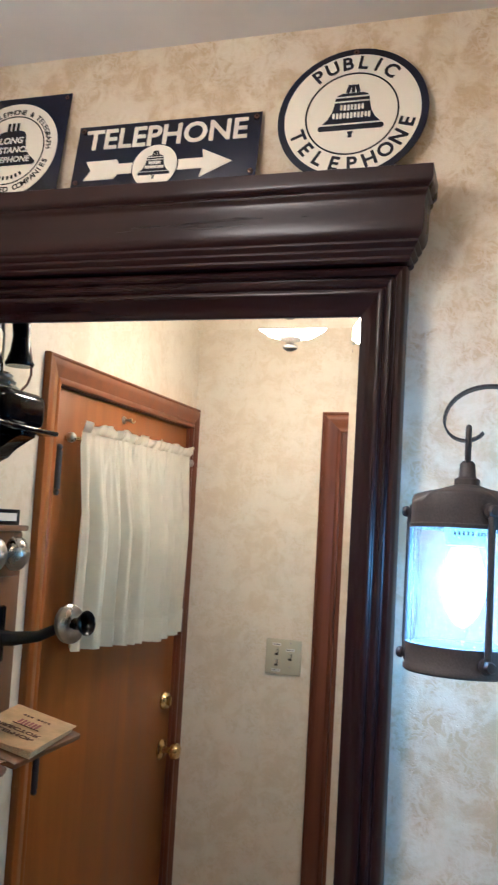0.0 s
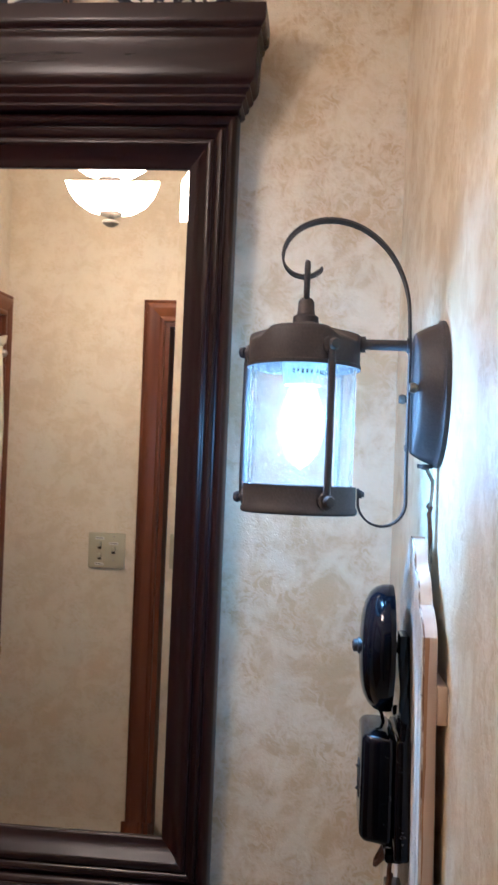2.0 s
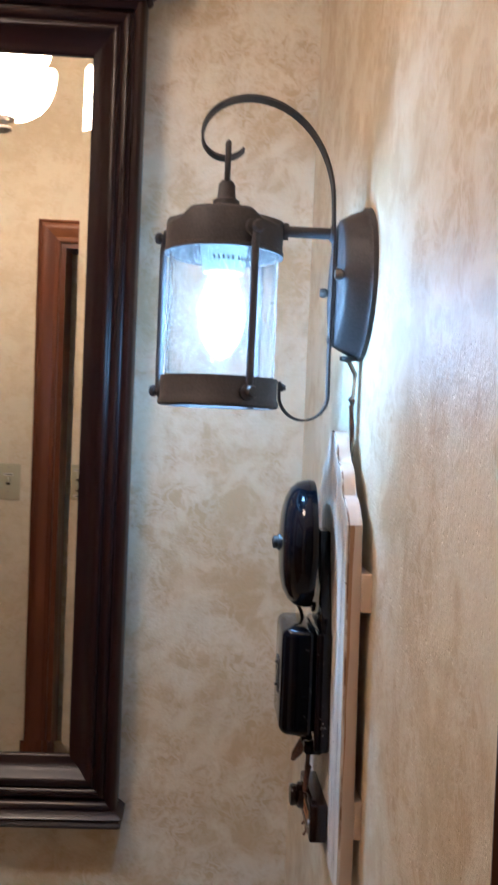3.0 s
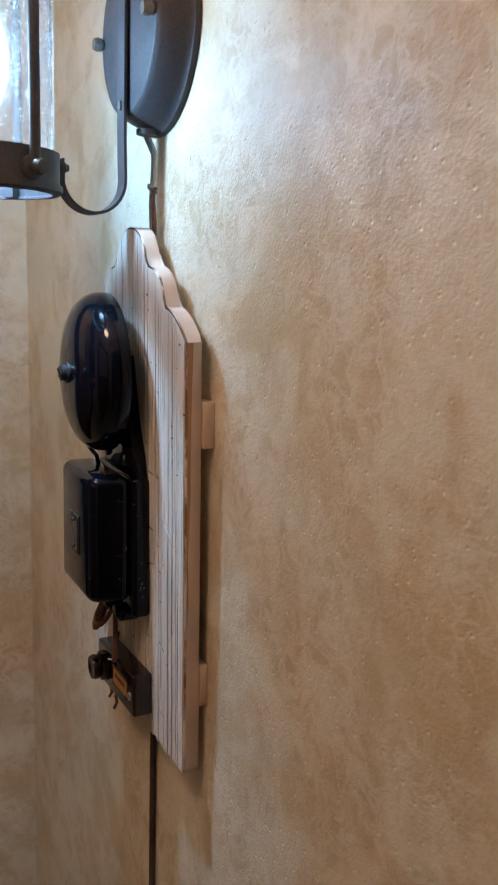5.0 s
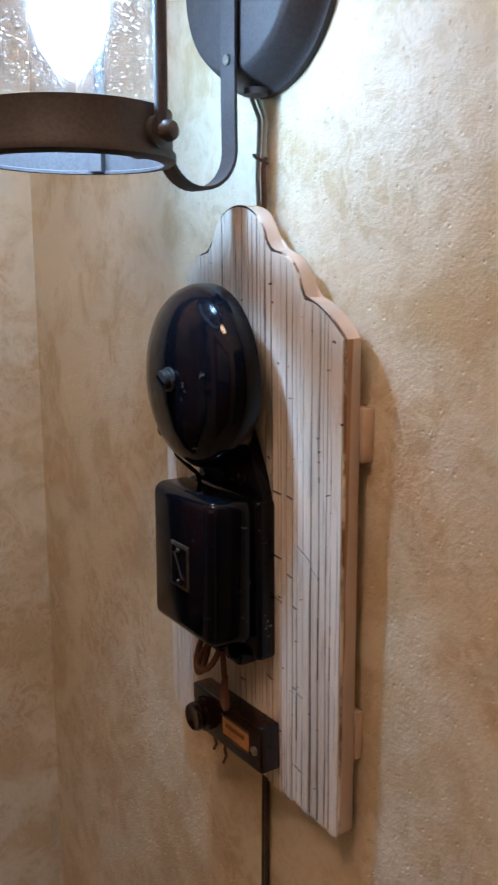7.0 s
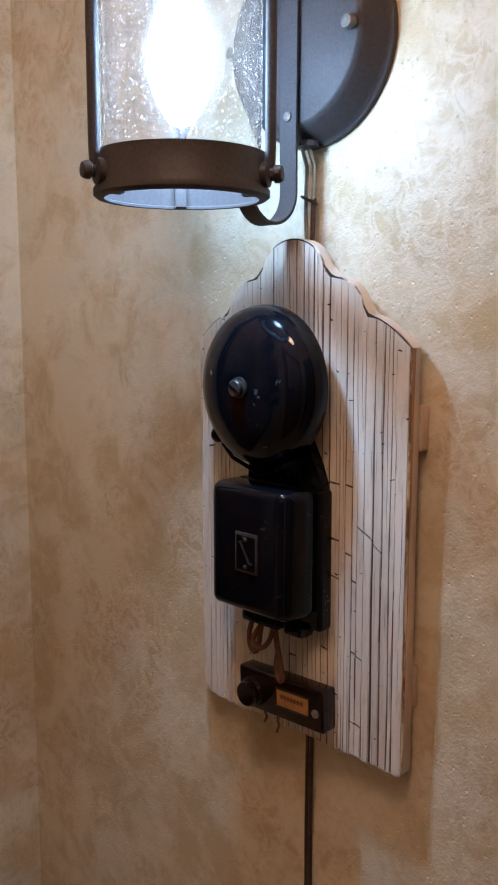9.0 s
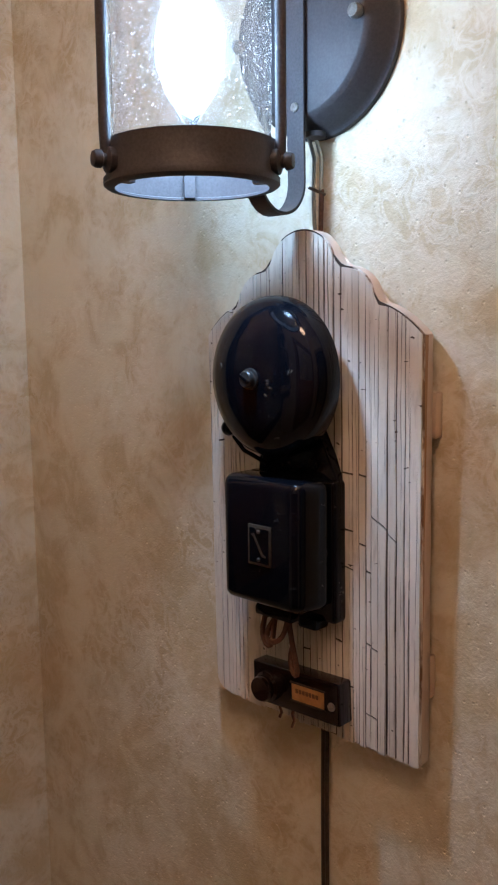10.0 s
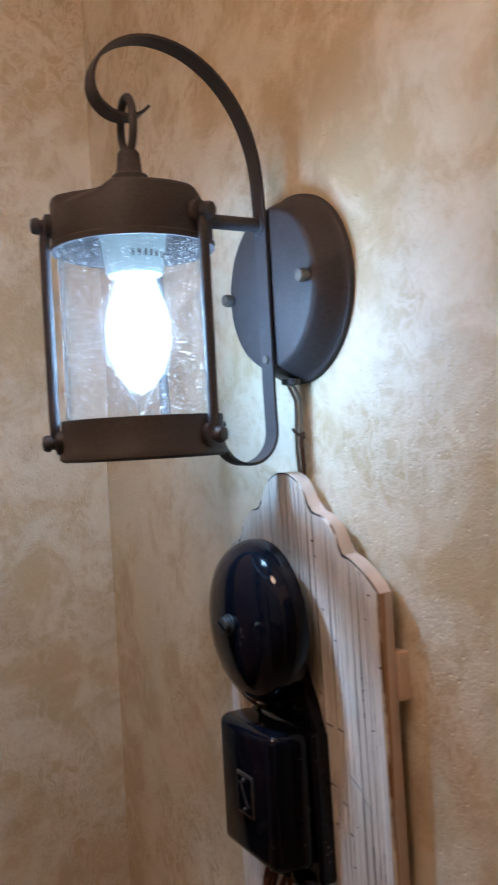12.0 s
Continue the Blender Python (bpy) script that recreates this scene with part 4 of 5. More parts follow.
        for z in (1.4985, 1.6525):
            m = Matrix.Translation((R * ca, R * sa, z)) @ Matrix.Rotation(radians(a), 4, "Z") @ pose(0, 0, 0, 0, 90, 0)
            part("ball_nut", lathe([(0.0085, -0.002), (0.0085, 0.003), (0.0045, 0.0045), (0.0045, 0.0065), (0.0060, 0.0075), (0.0060, 0.010), (0.0048, 0.0125), (0, 0.0135)], 16, m), BRONZE, post)
        bm = box((-0.012, -0.004, 1.485), (0.0, 0.004, 1.509), m=Matrix.Rotation(radians(a), 4, "Z") @ Matrix.Translation((R - 0.003, 0, 0)))
        part("post_tab", bm, BRONZE, post)
    # socket and bulb
    socket = part("socket", lathe([(0, 1.676), (0.0150, 1.676), (0.0250, 1.668), (0.0252, 1.650), (0.0250, 1.646), (0.0240, 1.645), (0.0205, 1.6185), (0.0190, 1.6170), (0.0150, 1.6170), (0, 1.6170)], 32), SOCKET_GLAZE, L, "white porcelain socket with a rating label")
    bm = bmesh.new()
    for k in range(9):
        a = radians(-115 + 12 * k + (6 if k > 4 else 0))
        m = Matrix.Rotation(a, 4, "Z") @ Matrix.Translation((0.0222, 0, 1.630))
        box((-0.0006, -0.0010, -0.0022), (0.0002, 0.0010, 0.0022), bm=bm, m=m)
    part("label_bars", bm, INK, socket, smooth=0)
    shape = [(0.0130, 1.622), (0.0138, 1.616), (0.0170, 1.606), (0.0212, 1.594), (0.0237, 1.580), (0.0228, 1.563), (0.0172, 1.547), (0.0090, 1.535), (0.0048, 1.526), (0.0030, 1.519), (0, 1.516)]
    bulb = part("bulb", lathe(shape, 32), BULB_GLASS, L, "clear glass bulb with a pointed tip")
    bulb.visible_shadow = False
    # nested shells and a widened core put the bulb's glare into the shape
    for name, size, glow_stuff in (("glare_shell", 0.97, HALO), ("inner_glare_shell", 0.90, HALO), ("inner_glare_shell", 0.83, HALO), ("filament", 0.76, BULB)):
        core = [(0.0, 1.572 + 0.044 * size)] + [(r * size, 1.572 + (z - 1.572) * size) for r, z in shape[1:8]] + [(0.0, 1.572 - 0.043 * size)]
        part(name, lathe(core, 28), glow_stuff, bulb, "filament cluster widened to the size of its glare" if name == "filament" else "glowing shell that imitates bulb glare").visible_shadow = False
    # the light of the bulb all round; an added spot brightens the board below
    for kind, watts, z in (("POINT", BULB_WATTS, 1.590), ("POINT", BULB_WATTS, 1.556), ("SPOT", DOWNFILL_WATTS, 1.574)):
        lamp = bpy.data.lights.new("bulb_and_fill_light", kind)
        lamp.energy, lamp.color, lamp.shadow_soft_size = watts, BULB_COLOUR, 0.012
        if kind == "SPOT":
            lamp.spot_size, lamp.spot_blend, lamp.shadow_soft_size = radians(106), 0.75, 0.017
        new("bulb_and_fill_light", lamp).matrix_world = pose(LX, LY, z)


# ---- the door bell on its board ----
BX = 0.0600


BY, BRIGHT, BLEFT = 1.0022, 0.1137, 0.1098


def board_top(half):
    """The scalloped crown, from the middle outwards: (distance from the middle, height)."""
    right = [(0.0330 * math.cos(radians(90 - 10 * k)), 1.4375 + 0.0285 * math.sin(radians(90 - 10 * k))) for k in range(9)]
    right += [(0.0385, 1.4362), (0.0435, 1.4355)]
    right += [(0.0440 + 0.0265 * math.cos(radians(90 - 11 * k)), 1.4085 + 0.0265 * math.sin(radians(90 - 11 * k))) for k in range(1, 8)]
    right += [(0.0740, 1.4065)] + [(0.0770 + (half - 0.0770) * k / 8, 1.4060 - 0.0225 * (k / 8) ** 1.6) for k in range(1, 9)]
    return right


def board_outline():
    sides = []
    for half, r in ((BRIGHT, 0.005), (BLEFT, 0.017)):
        sides.append(board_top(half) + [(half - r + r * math.cos(radians(-22.5 * k)), 1.0515 + r + r * math.sin(radians(-22.5 * k))) for k in range(5)])
    return [(BY - u, z) for u, z in sides[0]] + [(BY + u, z) for u, z in reversed(sides[1][1:])]


def lean(bm):
    """The board leans: its foot stands closer to the wall than its top."""
    for v in bm.verts:
        v.co.x += 0.0138 * (1.385 - v.co.z)
    return bm


# where the paint has split along the grain: place across the board, gap at the top and at the foot in millimetres
SPLITS = [(-0.1085, 0.1, 0.3), (-0.0995, 0.3, 0.5), (-0.0922, 0.4, 0.4), (-0.0832, 0.6, 0.2), (-0.0784, 0.4, 0.5), (-0.0734, 0.3, 0.6), (-0.0679, 0.7, 0.4), (-0.0529, 0.8, 0.5), (-0.0490, 0.3, 0.4), (-0.0345, 0.4, 0.7),
          (-0.0198, 0.9, 0.6), (-0.0092, 0.3, 0.6), (-0.0026, 0.7, 0.8), (0.0050, 0.9, 0.6), (0.0126, 0.7, 0.8), (0.0178, 0.5, 0.7), (0.0233, 0.9, 0.7), (0.0270, 0.3, 0.5), (0.0321, 0.8, 0.9), (0.0394, 1.0, 0.8),
          (0.0503, 0.1, 0.5), (0.0564, 0.5, 0.3), (0.0628, 0.3, 0.8), (0.0676, -0.2, 0.5), (0.0743, -0.1, 0.6), (0.0828, 0.6, 1.9), (0.0913, 0.5, 1.1), (0.0985, 0.4, 0.9), (0.1030, -0.6, 0.9)]
# cross breaks of single strips: strip, height, tilt
BREAKS = [(19, 1.197, -3), (19, 1.136, -3), (19, 1.078, -2), (20, 1.2297, -1), (20, 1.0996, 0), (20, 1.1990, -3), (22, 1.2200, -3), (23, 1.1990, -3), (23, 1.1400, -4), (24, 1.1370, -4), (23, 1.0810, -4), (22, 1.2750, -2), (24, 1.0800, -4), (20, 1.2753, -1), (25, 1.2380, -8), (24, 1.2420, -8), (26, 1.2300, -8), (13, 1.120, 0), (5, 1.320, 4), (2, 1.290, 3)]


def paint_strips(panel):
    """The paint on the front: strips between the splits, a little proud of the dark wood."""
    rng = random.Random(5)
    crowns = [board_top(BLEFT), board_top(BRIGHT)]

    def top(u):
        crown = crowns[u > 0]
        return float(np.interp(abs(u), [a for a, z in crown], [z for a, z in crown])) - 0.0014

    def foot(u):
        half, r = (BRIGHT, 0.005) if u > 0 else (BLEFT, 0.017)
        over = max(0.0, abs(u) - (half - r))
        return 1.0520 + r - math.sqrt(max(0.0, r ** 2 - over ** 2)) + ragged + 0.0009 * noise.noise((u * 420, 3.1, 0))

    def edge(u, gaps, side, z):
        share = min(1.0, max(0.0, (z - 1.06) / 0.36))
        wide = gaps[0] * share + gaps[1] * (1 - share)
        wide = 1.15 * wide + 0.30 + 0.70 * noise.noise((u * 900, z * 22, 0.3)) + 0.3 * noise.noise((u * 900, z * 120, 7.7))
        return u + 0.0011 * noise.noise((u * 300, z * 9, 5.0)) + side * 0.0005 * max(0.0, wide)

    rims = [(-BLEFT + 0.0014, None)] + [(u, (a, b)) for u, a, b in SPLITS] + [(BRIGHT - 0.0014, None)]
    for n, ((ul, gl), (ur, gr)) in enumerate(zip(rims, rims[1:])):
        cuts = sorted((z, tilt) for k, z, tilt in BREAKS if k == n)
        bounds = [None] + cuts + [None]
        ragged = rng.uniform(-0.0010, 0.0016)
        for lower, upper in zip(bounds, bounds[1:]):
            def z_at(u, bound, low):
                if bound is None:
                    return foot(u) if low else top(u)
                return bound[0] - math.tan(radians(bound[1] * 4)) * (u - (ul + ur) / 2) * -1 + (0.0008 if low else -0.0008) * (1 + 0.6 * noise.noise((u * 700, bound[0] * 90, 0)))
            across = [i / 5 for i in range(6)]
            lo_l, hi_l, lo_r, hi_r = z_at(ul, lower, True), z_at(ul, upper, False), z_at(ur, lower, True), z_at(ur, upper, False)
            count = max(3, int((hi_l - lo_l) / 0.006))
            left = [(edge(ul, gl, 1, z) if gl else ul, z) for z in (lo_l + (hi_l - lo_l) * i / count for i in range(count + 1))]
            right = [(edge(ur, gr, -1, z) if gr else ur, z) for z in (lo_r + (hi_r - lo_r) * i / count for i in range(count + 1))]
            head = [(left[-1][0] + (right[-1][0] - left[-1][0]) * q, 0) for q in across[1:-1]]
            head = [(u, z_at(u, upper, False)) for u, _ in head]
            tail = [(right[0][0] + (left[0][0] - right[0][0]) * q, 0) for q in across[1:-1]]
            tail = [(u, z_at(u, lower, True)) for u, _ in tail]
            loop = left + head + right[::-1] + tail
            proud = 0.0007 + 0.0003 * rng.random()
            part("paint_strip", lean(prism([(BY - u, z) for u, z in loop], BX - proud, BX + 0.0002, "x")), FLAKED, panel, smooth=0)


def bell_board():
    b = thing("bell_board", "white crackle-painted scalloped wooden board hung on the wall", "board")
    bm = prism(board_outline(), BX, BX + 0.0128, "x", 0.0016)
    for f in bm.faces:
        mid = f.calc_center_median().x
        f.material_index = 0 if mid < BX + 0.0002 else (2 if mid < BX + 0.0017 else 1)
    lean(bm)
    panel = part("panel", bm, (OLD_WOOD, PINE_EDGE, WORN), b, "dark old wood with bare pine edges")
    for z, end in ((1.324, 0.8862), (1.122, 0.8882)):
        part("cleat", lean(box((BX + 0.0128, end, z - 0.017), (EAST - 0.0138 * (1.385 - z), 1.115, z + 0.017), 0.001)), BARE_PINE, b, "pine batten behind the board")
    paint_strips(panel)


def door_bell():
    d = thing("door_bell", "black enamelled electric bell with a large gong, mounted on the board", "bell")
    gy, gz = 1.0128, 1.3500
    turn = pose(0.0425, gy, gz, 0, -90, 0) @ Matrix.Diagonal((1, 1, 0.80, 1))
    prof = [(0.0615, 0.0), (0.0640, 0.0), (0.0645, 0.006), (0.0640, 0.013), (0.0615, 0.021), (0.0560, 0.0285), (0.0470, 0.0345), (0.0340, 0.0385), (0.0180, 0.0403), (0.0, 0.0408)]
    prof += [(0.0, 0.038), (0.034, 0.0355), (0.046, 0.0315), (0.0545, 0.026), (0.0595, 0.0195), (0.0618, 0.012)]
    gong = part("gong", lathe(prof, 72, Matrix.Translation((0, -0.0013, 0)) @ turn @ Matrix.Diagonal((1, 0.96, 1, 1))), ENAMEL, d, "large black domed gong")
    bm = lathe([(0.0086, 0.0400), (0.0084, 0.0425), (0.0066, 0.0430), (0.0066, 0.0475), (0.0056, 0.0488), (0, 0.0491)], 20, turn)
    part("gong_screw", bm, WORN_STEEL, gong, "slotted screw in the middle of the gong")
    part("screw_slot", box((0.0026, gy - 0.0050, gz - 0.0009), (0.0034, gy + 0.0050, gz + 0.0009), m=Matrix.Translation((0, gy, gz)) @ Matrix.Rotation(radians(28), 4, "X") @ Matrix.Translation((0, -gy, -gz))), ENAMEL, gong)
    part("gong_stem", tube([(BX, gy, gz), (0.012, gy, gz)], 0.006, 12), ENAMEL, gong)
    # frame that carries the gong above the box
    neck = [(0.960, 1.262), (0.960, 1.272), (0.967, 1.288), (0.982, 1.312), (0.994, 1.365), (1.030, 1.365), (1.036, 1.310), (1.040, 1.290), (1.044, 1.262)]
    bracket = part("bracket", prism(neck, BX - 0.010, BX, "x", 0.002), ENAMEL, d, "black cast bracket")
    for y in (0.982, 1.032):
        part("bracket_screw", lathe([(0.0055, 0.0), (0.0050, 0.002), (0, 0.003)], 14, pose(BX - 0.010, y, 1.281, 0, -90, 0)), ENAMEL, bracket)
    # striker
    pts = [(0.040, 1.020, 1.262), (0.036, 1.020, 1.279), (0.033, 1.028, 1.284), (0.032, 1.042, 1.289), (0.032, 1.054, 1.300)]
    striker = part("striker_arm", tube(pts, 0.0018, 8), ENAMEL, d)
    bm = bmesh.new()
    bmesh.ops.create_uvsphere(bm, u_segments=14, v_segments=10, radius=0.0068, matrix=pose(0.032, 1.0590, 1.3065))
    part("striker_ball", bm, ENAMEL, striker, "small black striker ball")
    # the coil box: a base on the board and a deep lid
    part("coil_base", lean(box((0.0440, 0.9580, 1.154), (BX, 1.0520, 1.2705), 0.0040, 4)), ENAMEL, d, "black base of the coil box")
    bm = box((0.0140, 0.9600, 1.1665), (0.0470, 1.0515, 1.2715), 0.0085, 5)
    for v in bm.verts:
        if v.co.y < 1.0:
            v.co.y += 0.010 * (0.0470 - v.co.x) / 0.033
    part("coil_cover", bm, ENAMEL, d, "black rounded cover of the coil box")
    rng = random.Random(3)
    bm = bmesh.new()
    for _ in range(9):
        cx, cz, r = rng.uniform(0.0490, 0.0550), rng.gauss(1.186, 0.008), rng.uniform(0.0004, 0.0012)
        ring = [(cx + r * rng.uniform(0.5, 1.2) * math.cos(a), cz + r * rng.uniform(0.5, 1.2) * math.sin(a)) for a in (0.2, 1.1, 2.0, 2.9, 3.9, 4.8, 5.6)]
        prism([(px + 0.0138 * (1.385 - pz), pz) for px, pz in ring], 0.9577, 0.9590, "y", bm=bm)
    part("chipped_corner", bm, CHIPPED, d, "enamel chipped to grey metal", smooth=0)
    plate = box((0.0128, 0.9955, 1.2010), (0.0145, 1.0200, 1.2340), 0.0006)
    maker = part("maker_plate", plate, TARNISHED, d, "small worn metal maker's plate")
    bm = box((0.0124, 0.9975, 1.2035), (0.0131, 1.0180, 1.2315))
    part("plate_field", bm, ENAMEL, maker)
    part("plate_figure", prism([(1.0165, 1.2260), (1.0130, 1.2275), (1.0030, 1.2110), (1.0000, 1.2100), (1.0010, 1.2085), (1.0045, 1.2090), (1.0135, 1.2245)], 0.0121, 0.0126, "x"), TARNISHED, maker, smooth=0)
    for z in (1.2062, 1.2290):
        bm = bmesh.new()
        bmesh.ops.create_uvsphere(bm, u_segments=10, v_segments=6, radius=0.0018, matrix=pose(0.0123, 1.0078, z))
        part("rivet", bm, TARNISHED, maker)
    bm = box((0.040, 0.972, 1.147), (0.058, 0.992, 1.157), 0.003)
    box((0.040, 0.998, 1.147), (0.056, 1.040, 1.157), 0.003, bm=bm)
    part("terminal_block", bm, ENAMEL, d)
    # leads
    for k, (y0, y1, sag) in enumerate(((1.020, 1.010, 0.020), (1.028, 1.018, 0.016), (1.004, 1.000, 0.018))):
        pts = []
        for i in range(13):
            s = i / 12
            pts.append((0.050 - 0.016 * math.sin(math.pi * s) * (1 if k < 2 else 0.3), y0 + (y1 - y0) * s + 0.006 * math.sin(math.pi * s * 2 + k), 1.150 - (sag + 0.008 * k) * math.sin(math.pi * min(1, s * 1.0)) - 0.026 * s * (k == 2)))
        part("lead", tube(pts, 0.0023, 8), BROWN_WIRE, d, "brown cloth-covered lead")


def push_button():
    p = thing("push_button", "brown bakelite bell push with a paper name window on the board", "bell push", rot=(0, 0, 0))
    m = Matrix.Translation((0.002, 0.9940, 1.0868)) @ Matrix.Rotation(radians(-2.2), 4, "X")
    part("block", box((0.0440, -0.0412, -0.0178), (BX + 0.0010, 0.0535, 0.0178), 0.002, 3, m=m), BAKELITE, p)
    t = m @ pose(0.0440, 0.0345, -0.0010, 0, -90, 0)
    collar = part("button_collar", lathe([(0.0135, 0.0), (0.0130, 0.004), (0.0100, 0.006), (0.0095, 0.003), (0, 0.003)], 28, t), BAKELITE, p)
    part("button", lathe([(0.0092, 0.002), (0.0108, 0.007), (0.0112, 0.0100), (0.0100, 0.0125), (0.0060, 0.0120), (0, 0.0112)], 28, t), BAKELITE, collar, "round bakelite button")
    card = part("name_card", box((0.0434, -0.0260, -0.0062), (0.0442, 0.0085, 0.0078), m=m), TAG, p, "small orange paper card with bars of lettering")
    bm = bmesh.new()
    for k in range(7):
        y = 0.0040 - 0.0036 * k
        box((0.0430, y - 0.0026, 0.0005), (0.0436, y, 0.0040), bm=bm, m=m)
    part("card_bars", bm, FADED_INK, card, smooth=0)
    part("card_rim", box((0.0428, -0.0275, -0.0078), (0.0440, 0.0100, -0.0064), m=m), TARNISHED, card)
    part("card_rim", box((0.0428, -0.0275, 0.0080), (0.0440, 0.0100, 0.0094), m=m), TARNISHED, card)
    part("fixing_screw", lathe([(0.0036, 0.0), (0.0034, 0.0014), (0, 0.0020)], 14, m @ pose(0.0440, -0.0335, -0.0020, 0, -90, 0)), STEEL, p)
    for y, z, ln in ((1.018, 1.0725, 0.014), (1.004, 1.0720, 0.018)):
        pts = [(0.050, y, z), (0.0485, y + 0.0005, z - ln * 0.4), (0.0490, y - 0.001, z - ln * 0.7), (0.0465, y - 0.0005, z - ln)]
        part("wire_end", tube(pts, 0.0013, 6), BROWN_WIRE, p, "short frayed wire end")


def cables():
    c = thing("lamp_cord", "pair of thin silvery wires from the lantern down behind the board", "cord")
    for k, (y, r) in enumerate(((1.004, 0.0016), (0.9975, 0.0016))):
        pts = [(EAST - 0.014, y, 1.540)] + [(EAST - 0.006 + 0.0012 * math.sin(i * 1.1 + k), y + 0.0011 * math.sin(i * 0.9 + 2 * k), 1.536 - i * 0.013) for i in range(1, 10)]
        part("wire", tube(pts, r, 8), CLEAR_WIRE, c, "thin silvery wire")
    pts = [(EAST - 0.006, 0.996, 1.497), (EAST - 0.009, 0.994, 1.490), (EAST - 0.006, 0.997, 1.470), (EAST - 0.005, 1.001, 1.440)]
    part("brown_wire", tube(pts, 0.0019, 8), BROWN_WIRE, c, "brown wire end")
    part("wire_tie", tube([(EAST - 0.007, 1.008, 1.500), (EAST - 0.010, 1.000, 1.497), (EAST - 0.007, 0.992, 1.493)], 0.0014, 6), DARK_WIRE, c)
    d = thing("bell_cable", "dark two-core flex running down the wall below the board", "cable")
    for y in (0.9915, 0.9955):
        pts = [(EAST - 0.003, y + 0.0012 * math.sin(i * 0.7), 1.12 - 0.056 * i) for i in range(20)]
        part("core", tube(pts, 0.0020, 8), DARK_WIRE, d)


# ---- telephones beside the entrance door ----
def wall_telephone():
    p = thing("wall_telephone", "antique oak wall telephone with nickel bells and long transmitter arm", "telephone")
    fx = -0.980
    part("case", box((WEST, 1.205, 1.105), (fx, 1.400, 1.600), 0.006, 3), OAK, p, "golden oak case")
    part("case_top", box((WEST, 1.198, 1.600), (fx + 0.008, 1.407, 1.612), 0.004, 2), OAK, p)
    part("door_panel", box((fx, 1.222, 1.130), (fx + 0.008, 1.384, 1.510), 0.004, 2), OAK, p, "oak door panel")
    for y in (1.262, 1.343):
        t = pose(fx + 0.004, y, 1.556, 0, 90, 0)
        bell = part("bell", lathe([(0.034, 0.012), (0.0345, 0.018), (0.031, 0.028), (0.022, 0.036), (0.008, 0.040), (0.006, 0.044), (0, 0.045)], 32, t), NICKEL, p, "nickel bell")
        part("bell_post", tube([(fx, y, 1.556), (fx + 0.04, y, 1.556)], 0.004, 8), NICKEL, bell)
    part("arm_bracket", box((fx + 0.008, 1.275, 1.345), (fx + 0.020, 1.325, 1.455), 0.005, 2), ENAMEL, p, "black cast bracket")
    arm = [(fx + 0.016, 1.300, 1.395), (fx + 0.040, 1.280, 1.392), (fx + 0.075, 1.245, 1.396), (fx + 0.121, 1.215, 1.420)]
    part("arm", tube(arm, 0.013, 14, taper=(1.3, 1.1, 0.85, 0.75)), ENAMEL, p, "black transmitter arm")
    m = look((fx + 0.123, 1.213, 1.421), (fx + 0.261, 1.250, 1.441)) @ pose(0, 0, 0, 180, 0, 0)
    cup = part("transmitter", lathe([(0, -0.008), (0.026, -0.008), (0.038, -0.002), (0.039, 0.008), (0.033, 0.014), (0.016, 0.018), (0, 0.018)], 36, m), NICKEL, p, "nickel transmitter cup")
    part("mouthpiece", lathe([(0.012, 0.016), (0.0125, 0.026), (0.016, 0.036), (0.0245, 0.048), (0.0250, 0.050), (0.0225, 0.049), (0.014, 0.036), (0.010, 0.026), (0, 0.024)], 30, m), ENAMEL, cup, "black flared mouthpiece")
    shelf = Matrix.Translation((fx, 1.300, 1.235)) @ pose(0, 0, 0, 0, 14, 0)
    part("writing_shelf", box((0, -0.135, -0.012), (0.150, 0.110, 0.0), 0.004, 2, m=shelf), OAK, p, "sloping oak writing shelf")
    part("shelf_bracket", box((0.0, -0.02, -0.090), (0.045, 0.02, -0.012), 0.008, 2, m=shelf), ENAMEL, p)
    book = thing("directory", "worn paper telephone directory lying on the sloping shelf", "book")
    bm = Matrix.Translation((fx, 1.300, 1.235)) @ pose(0, 0, 0, 0, 14, 0) @ pose(0.018, -0.015, 0.0, 0, 0, -6)
    part("pages", box((0.002, -0.092, 0.0005), (0.126, 0.100, 0.0125), m=bm), PAGES, book, "yellowed page edges")
    cov = bmesh.new()
    rows = []
    for i in range(13):
        u = i / 12
        rows.append([cov.verts.new((-0.002 + 0.134 * u, -0.098 + 0.204 * j / 8, 0.0130 + 0.010 * max(0, u - 0.7) * (j / 8) * 3 + 0.003 * max(0, u - 0.8))) for j in range(9)])
    for a, b in zip(rows, rows[1:]):
        for j in range(8):
            cov.faces.new((a[j], a[j + 1], b[j + 1], b[j]))
    bmesh.ops.solidify(cov, geom=cov.faces[:], thickness=0.0008)
    cov.transform(bm)
    cover = part("cover", cov, PAPER, book, "tan paper cover")
    for words, u, size in (("TELEPHONE", 0.052, 0.020), ("DIRECTORY", 0.027, 0.020)):
        text_mesh("lettering", words, size, FADED_INK, cover, bm @ pose(0.064, u, 0.0150, 0, 0, 0), 0.0003, 0.0006)
    crest = bmesh.new()
    for k in range(6):
        box((0.042 + 0.0075 * k, -0.028 - 0.002 * (k % 2), 0.0140), (0.0465 + 0.0075 * k, -0.006 + 0.003 * (k % 3), 0.0150), bm=crest, m=bm)
    part("crest", crest, RED_INK, cover, "faded red emblem", smooth=0)
    part("crest_line", box((0.036, -0.001, 0.0140), (0.092, 0.002, 0.0150), m=bm), FADED_INK, cover)
    date = bmesh.new()
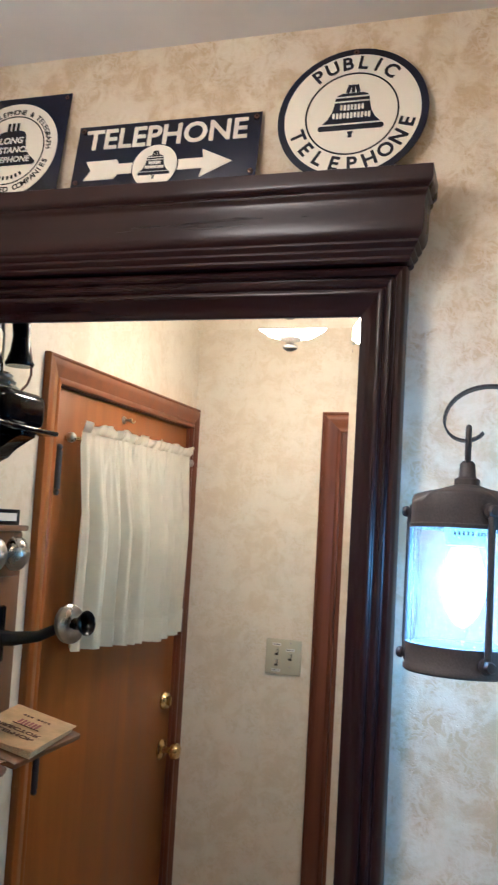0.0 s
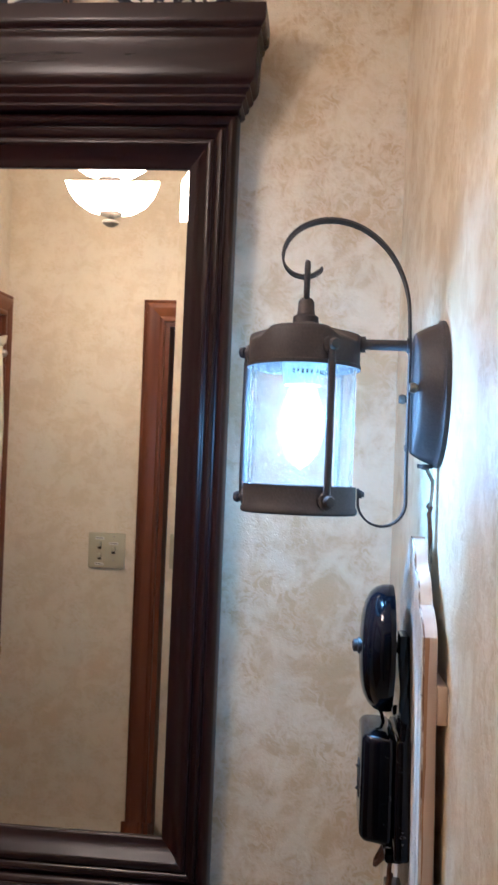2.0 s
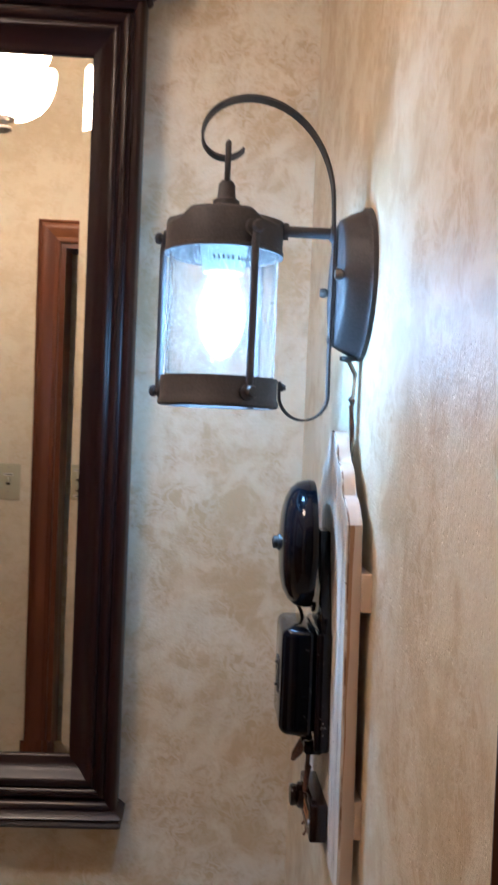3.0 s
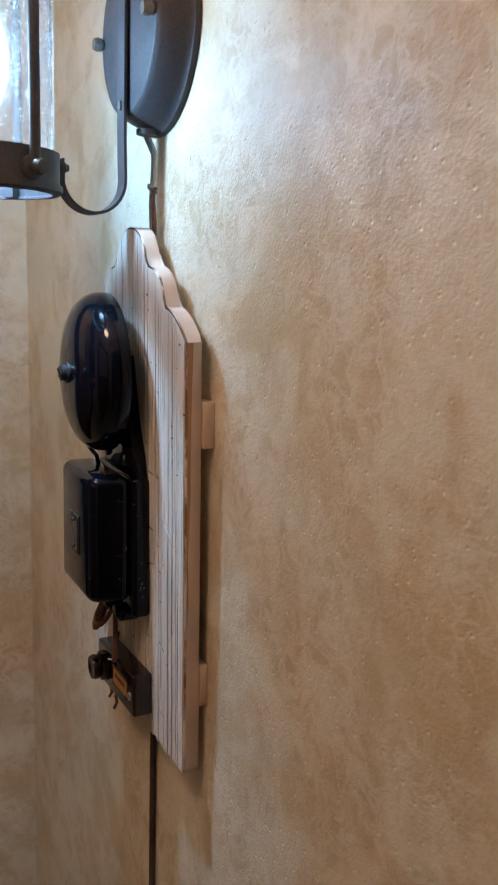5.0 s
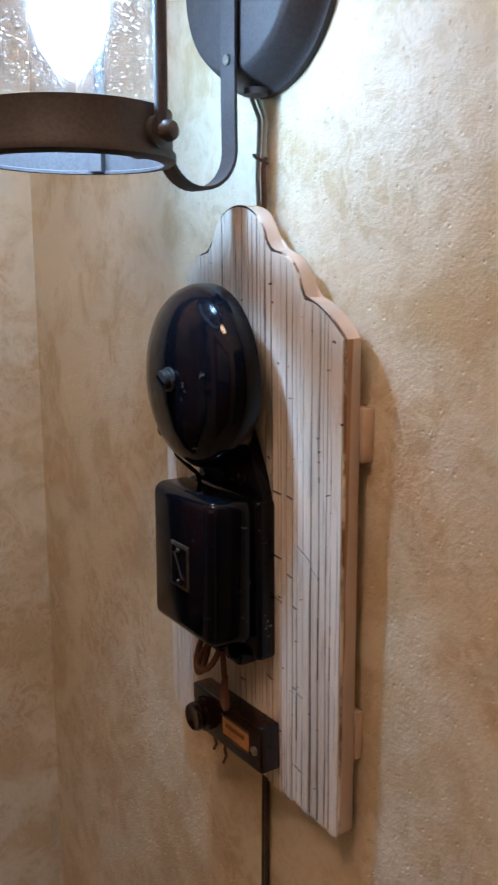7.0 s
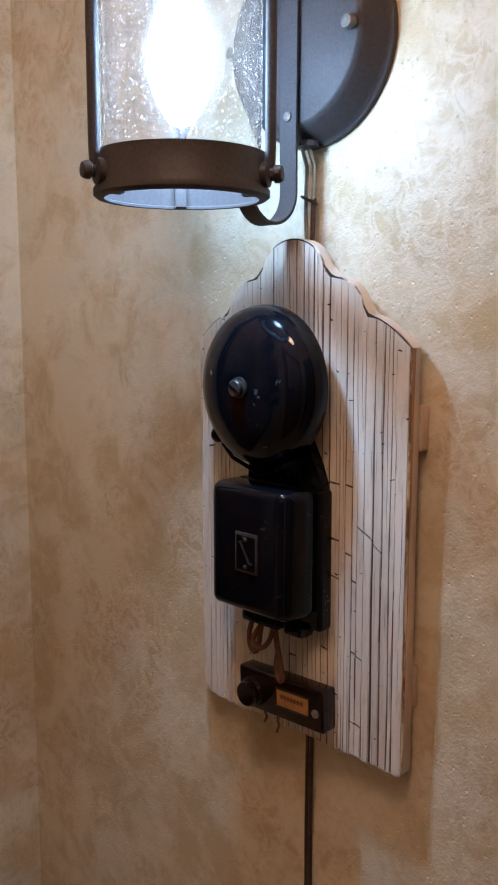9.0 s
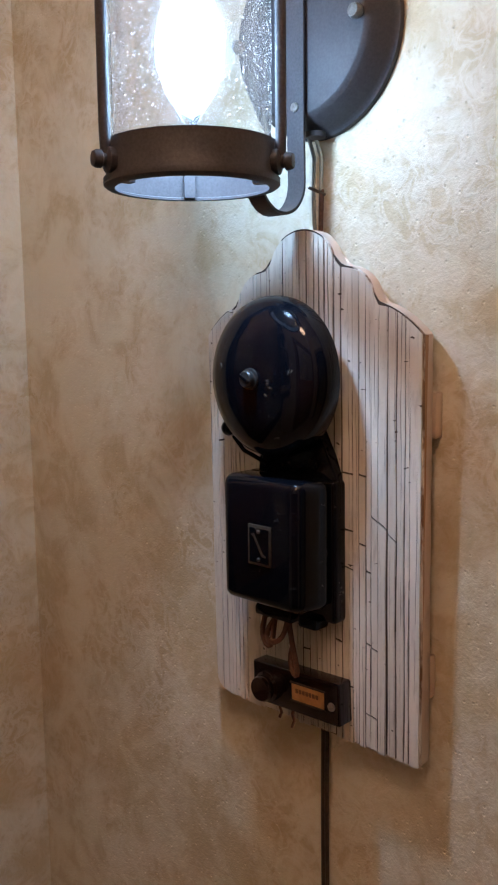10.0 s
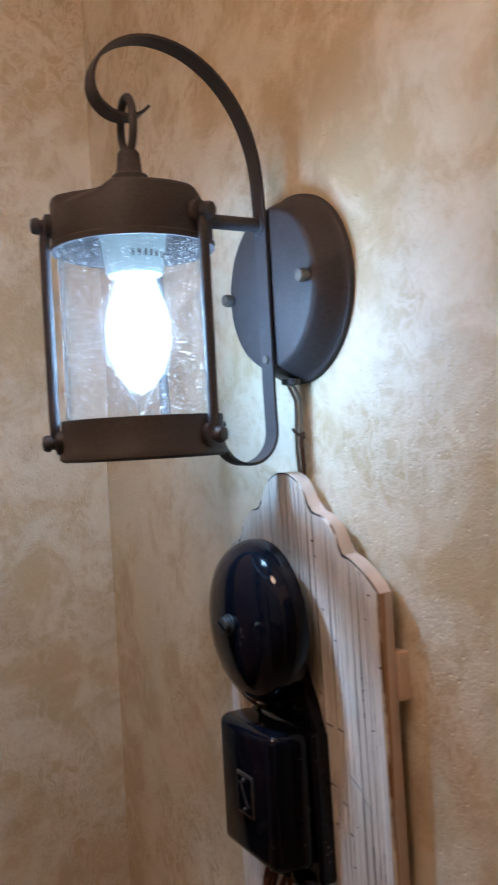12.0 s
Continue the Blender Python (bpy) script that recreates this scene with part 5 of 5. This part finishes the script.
    for k in range(8):
        if k != 3:
            box((0.034 + 0.0075 * k, -0.056, 0.0140), (0.0390 + 0.0075 * k, -0.049, 0.0150), bm=date, m=bm)
    part("date_bars", date, FADED_INK, cover, smooth=0)
    fr = thing("small_frame", "small black picture frame with a white card standing on the telephone", "picture frame")
    part("frame", box((-0.998, 1.208, 1.612), (-0.990, 1.323, 1.644), 0.002), ENAMEL, fr)
    part("card", box((-0.991, 1.222, 1.620), (-0.9892, 1.309, 1.636)), WHITE_CARD, fr)


def bracket_telephone():
    s = thing("bracket_shelf", "black painted wall bracket shelf with a scrolled support", "shelf")
    part("board", box((WEST, 1.240, 1.795), (-0.895, 1.415, 1.805), 0.004, 3), ENAMEL, s)
    out = [(WEST, 1.795), (-0.910, 1.795), (-0.912, 1.786), (-0.935, 1.778), (-0.955, 1.765), (-0.968, 1.745), (-0.985, 1.738), (-1.010, 1.730), (-1.030, 1.705), (-1.050, 1.680), (WEST, 1.675)]
    part("support", prism(out, 1.300, 1.352, "y", 0.003), ENAMEL, s, "black scrolled support")
    p = thing("candlestick_telephone", "black antique telephone with a nickel collar standing on the bracket", "telephone")
    part("base", box((-1.055, 1.252, 1.805), (-0.918, 1.400, 1.876), 0.018, 5), ENAMEL, p, "black rounded base")
    t = pose(-0.985, 1.328, 1.876)
    part("collar", lathe([(0, 0), (0.040, 0.0), (0.040, 0.006), (0.030, 0.012), (0.033, 0.018), (0.024, 0.026), (0.026, 0.031), (0.016, 0.038), (0, 0.038)], 36, t), NICKEL, p, "stepped nickel collar")
    t2 = pose(-0.950, 1.318, 1.926)
    part("receiver", lathe([(0, 0), (0.027, 0.0), (0.029, 0.006), (0.026, 0.012), (0.020, 0.030), (0.017, 0.060), (0.019, 0.085), (0.014, 0.092), (0, 0.092)], 30, t2), ENAMEL, p, "black receiver")
    part("hook", tube([(-0.950, 1.318, 2.014), (-0.965, 1.322, 2.022), (-0.985, 1.328, 2.006), (-0.985, 1.328, 1.905)], 0.005, 10), NICKEL, p)
    cord = [(-0.950, 1.290, 1.985), (-0.946, 1.284, 1.950), (-0.944, 1.282, 1.915), (-0.950, 1.285, 1.895), (-0.965, 1.290, 1.876)]
    part("cord", tube(cord, 0.0025, 8), BROWN_WIRE, p, "brown cord")


setting()
trims()
entrance_door()
door_curtain()
light_switch()
ceiling_lamp()
wall_mirror()
round_sign()
arrow_sign()
square_sign()
lantern()
bell_board()
door_bell()
push_button()
cables()
wall_telephone()
bracket_telephone()
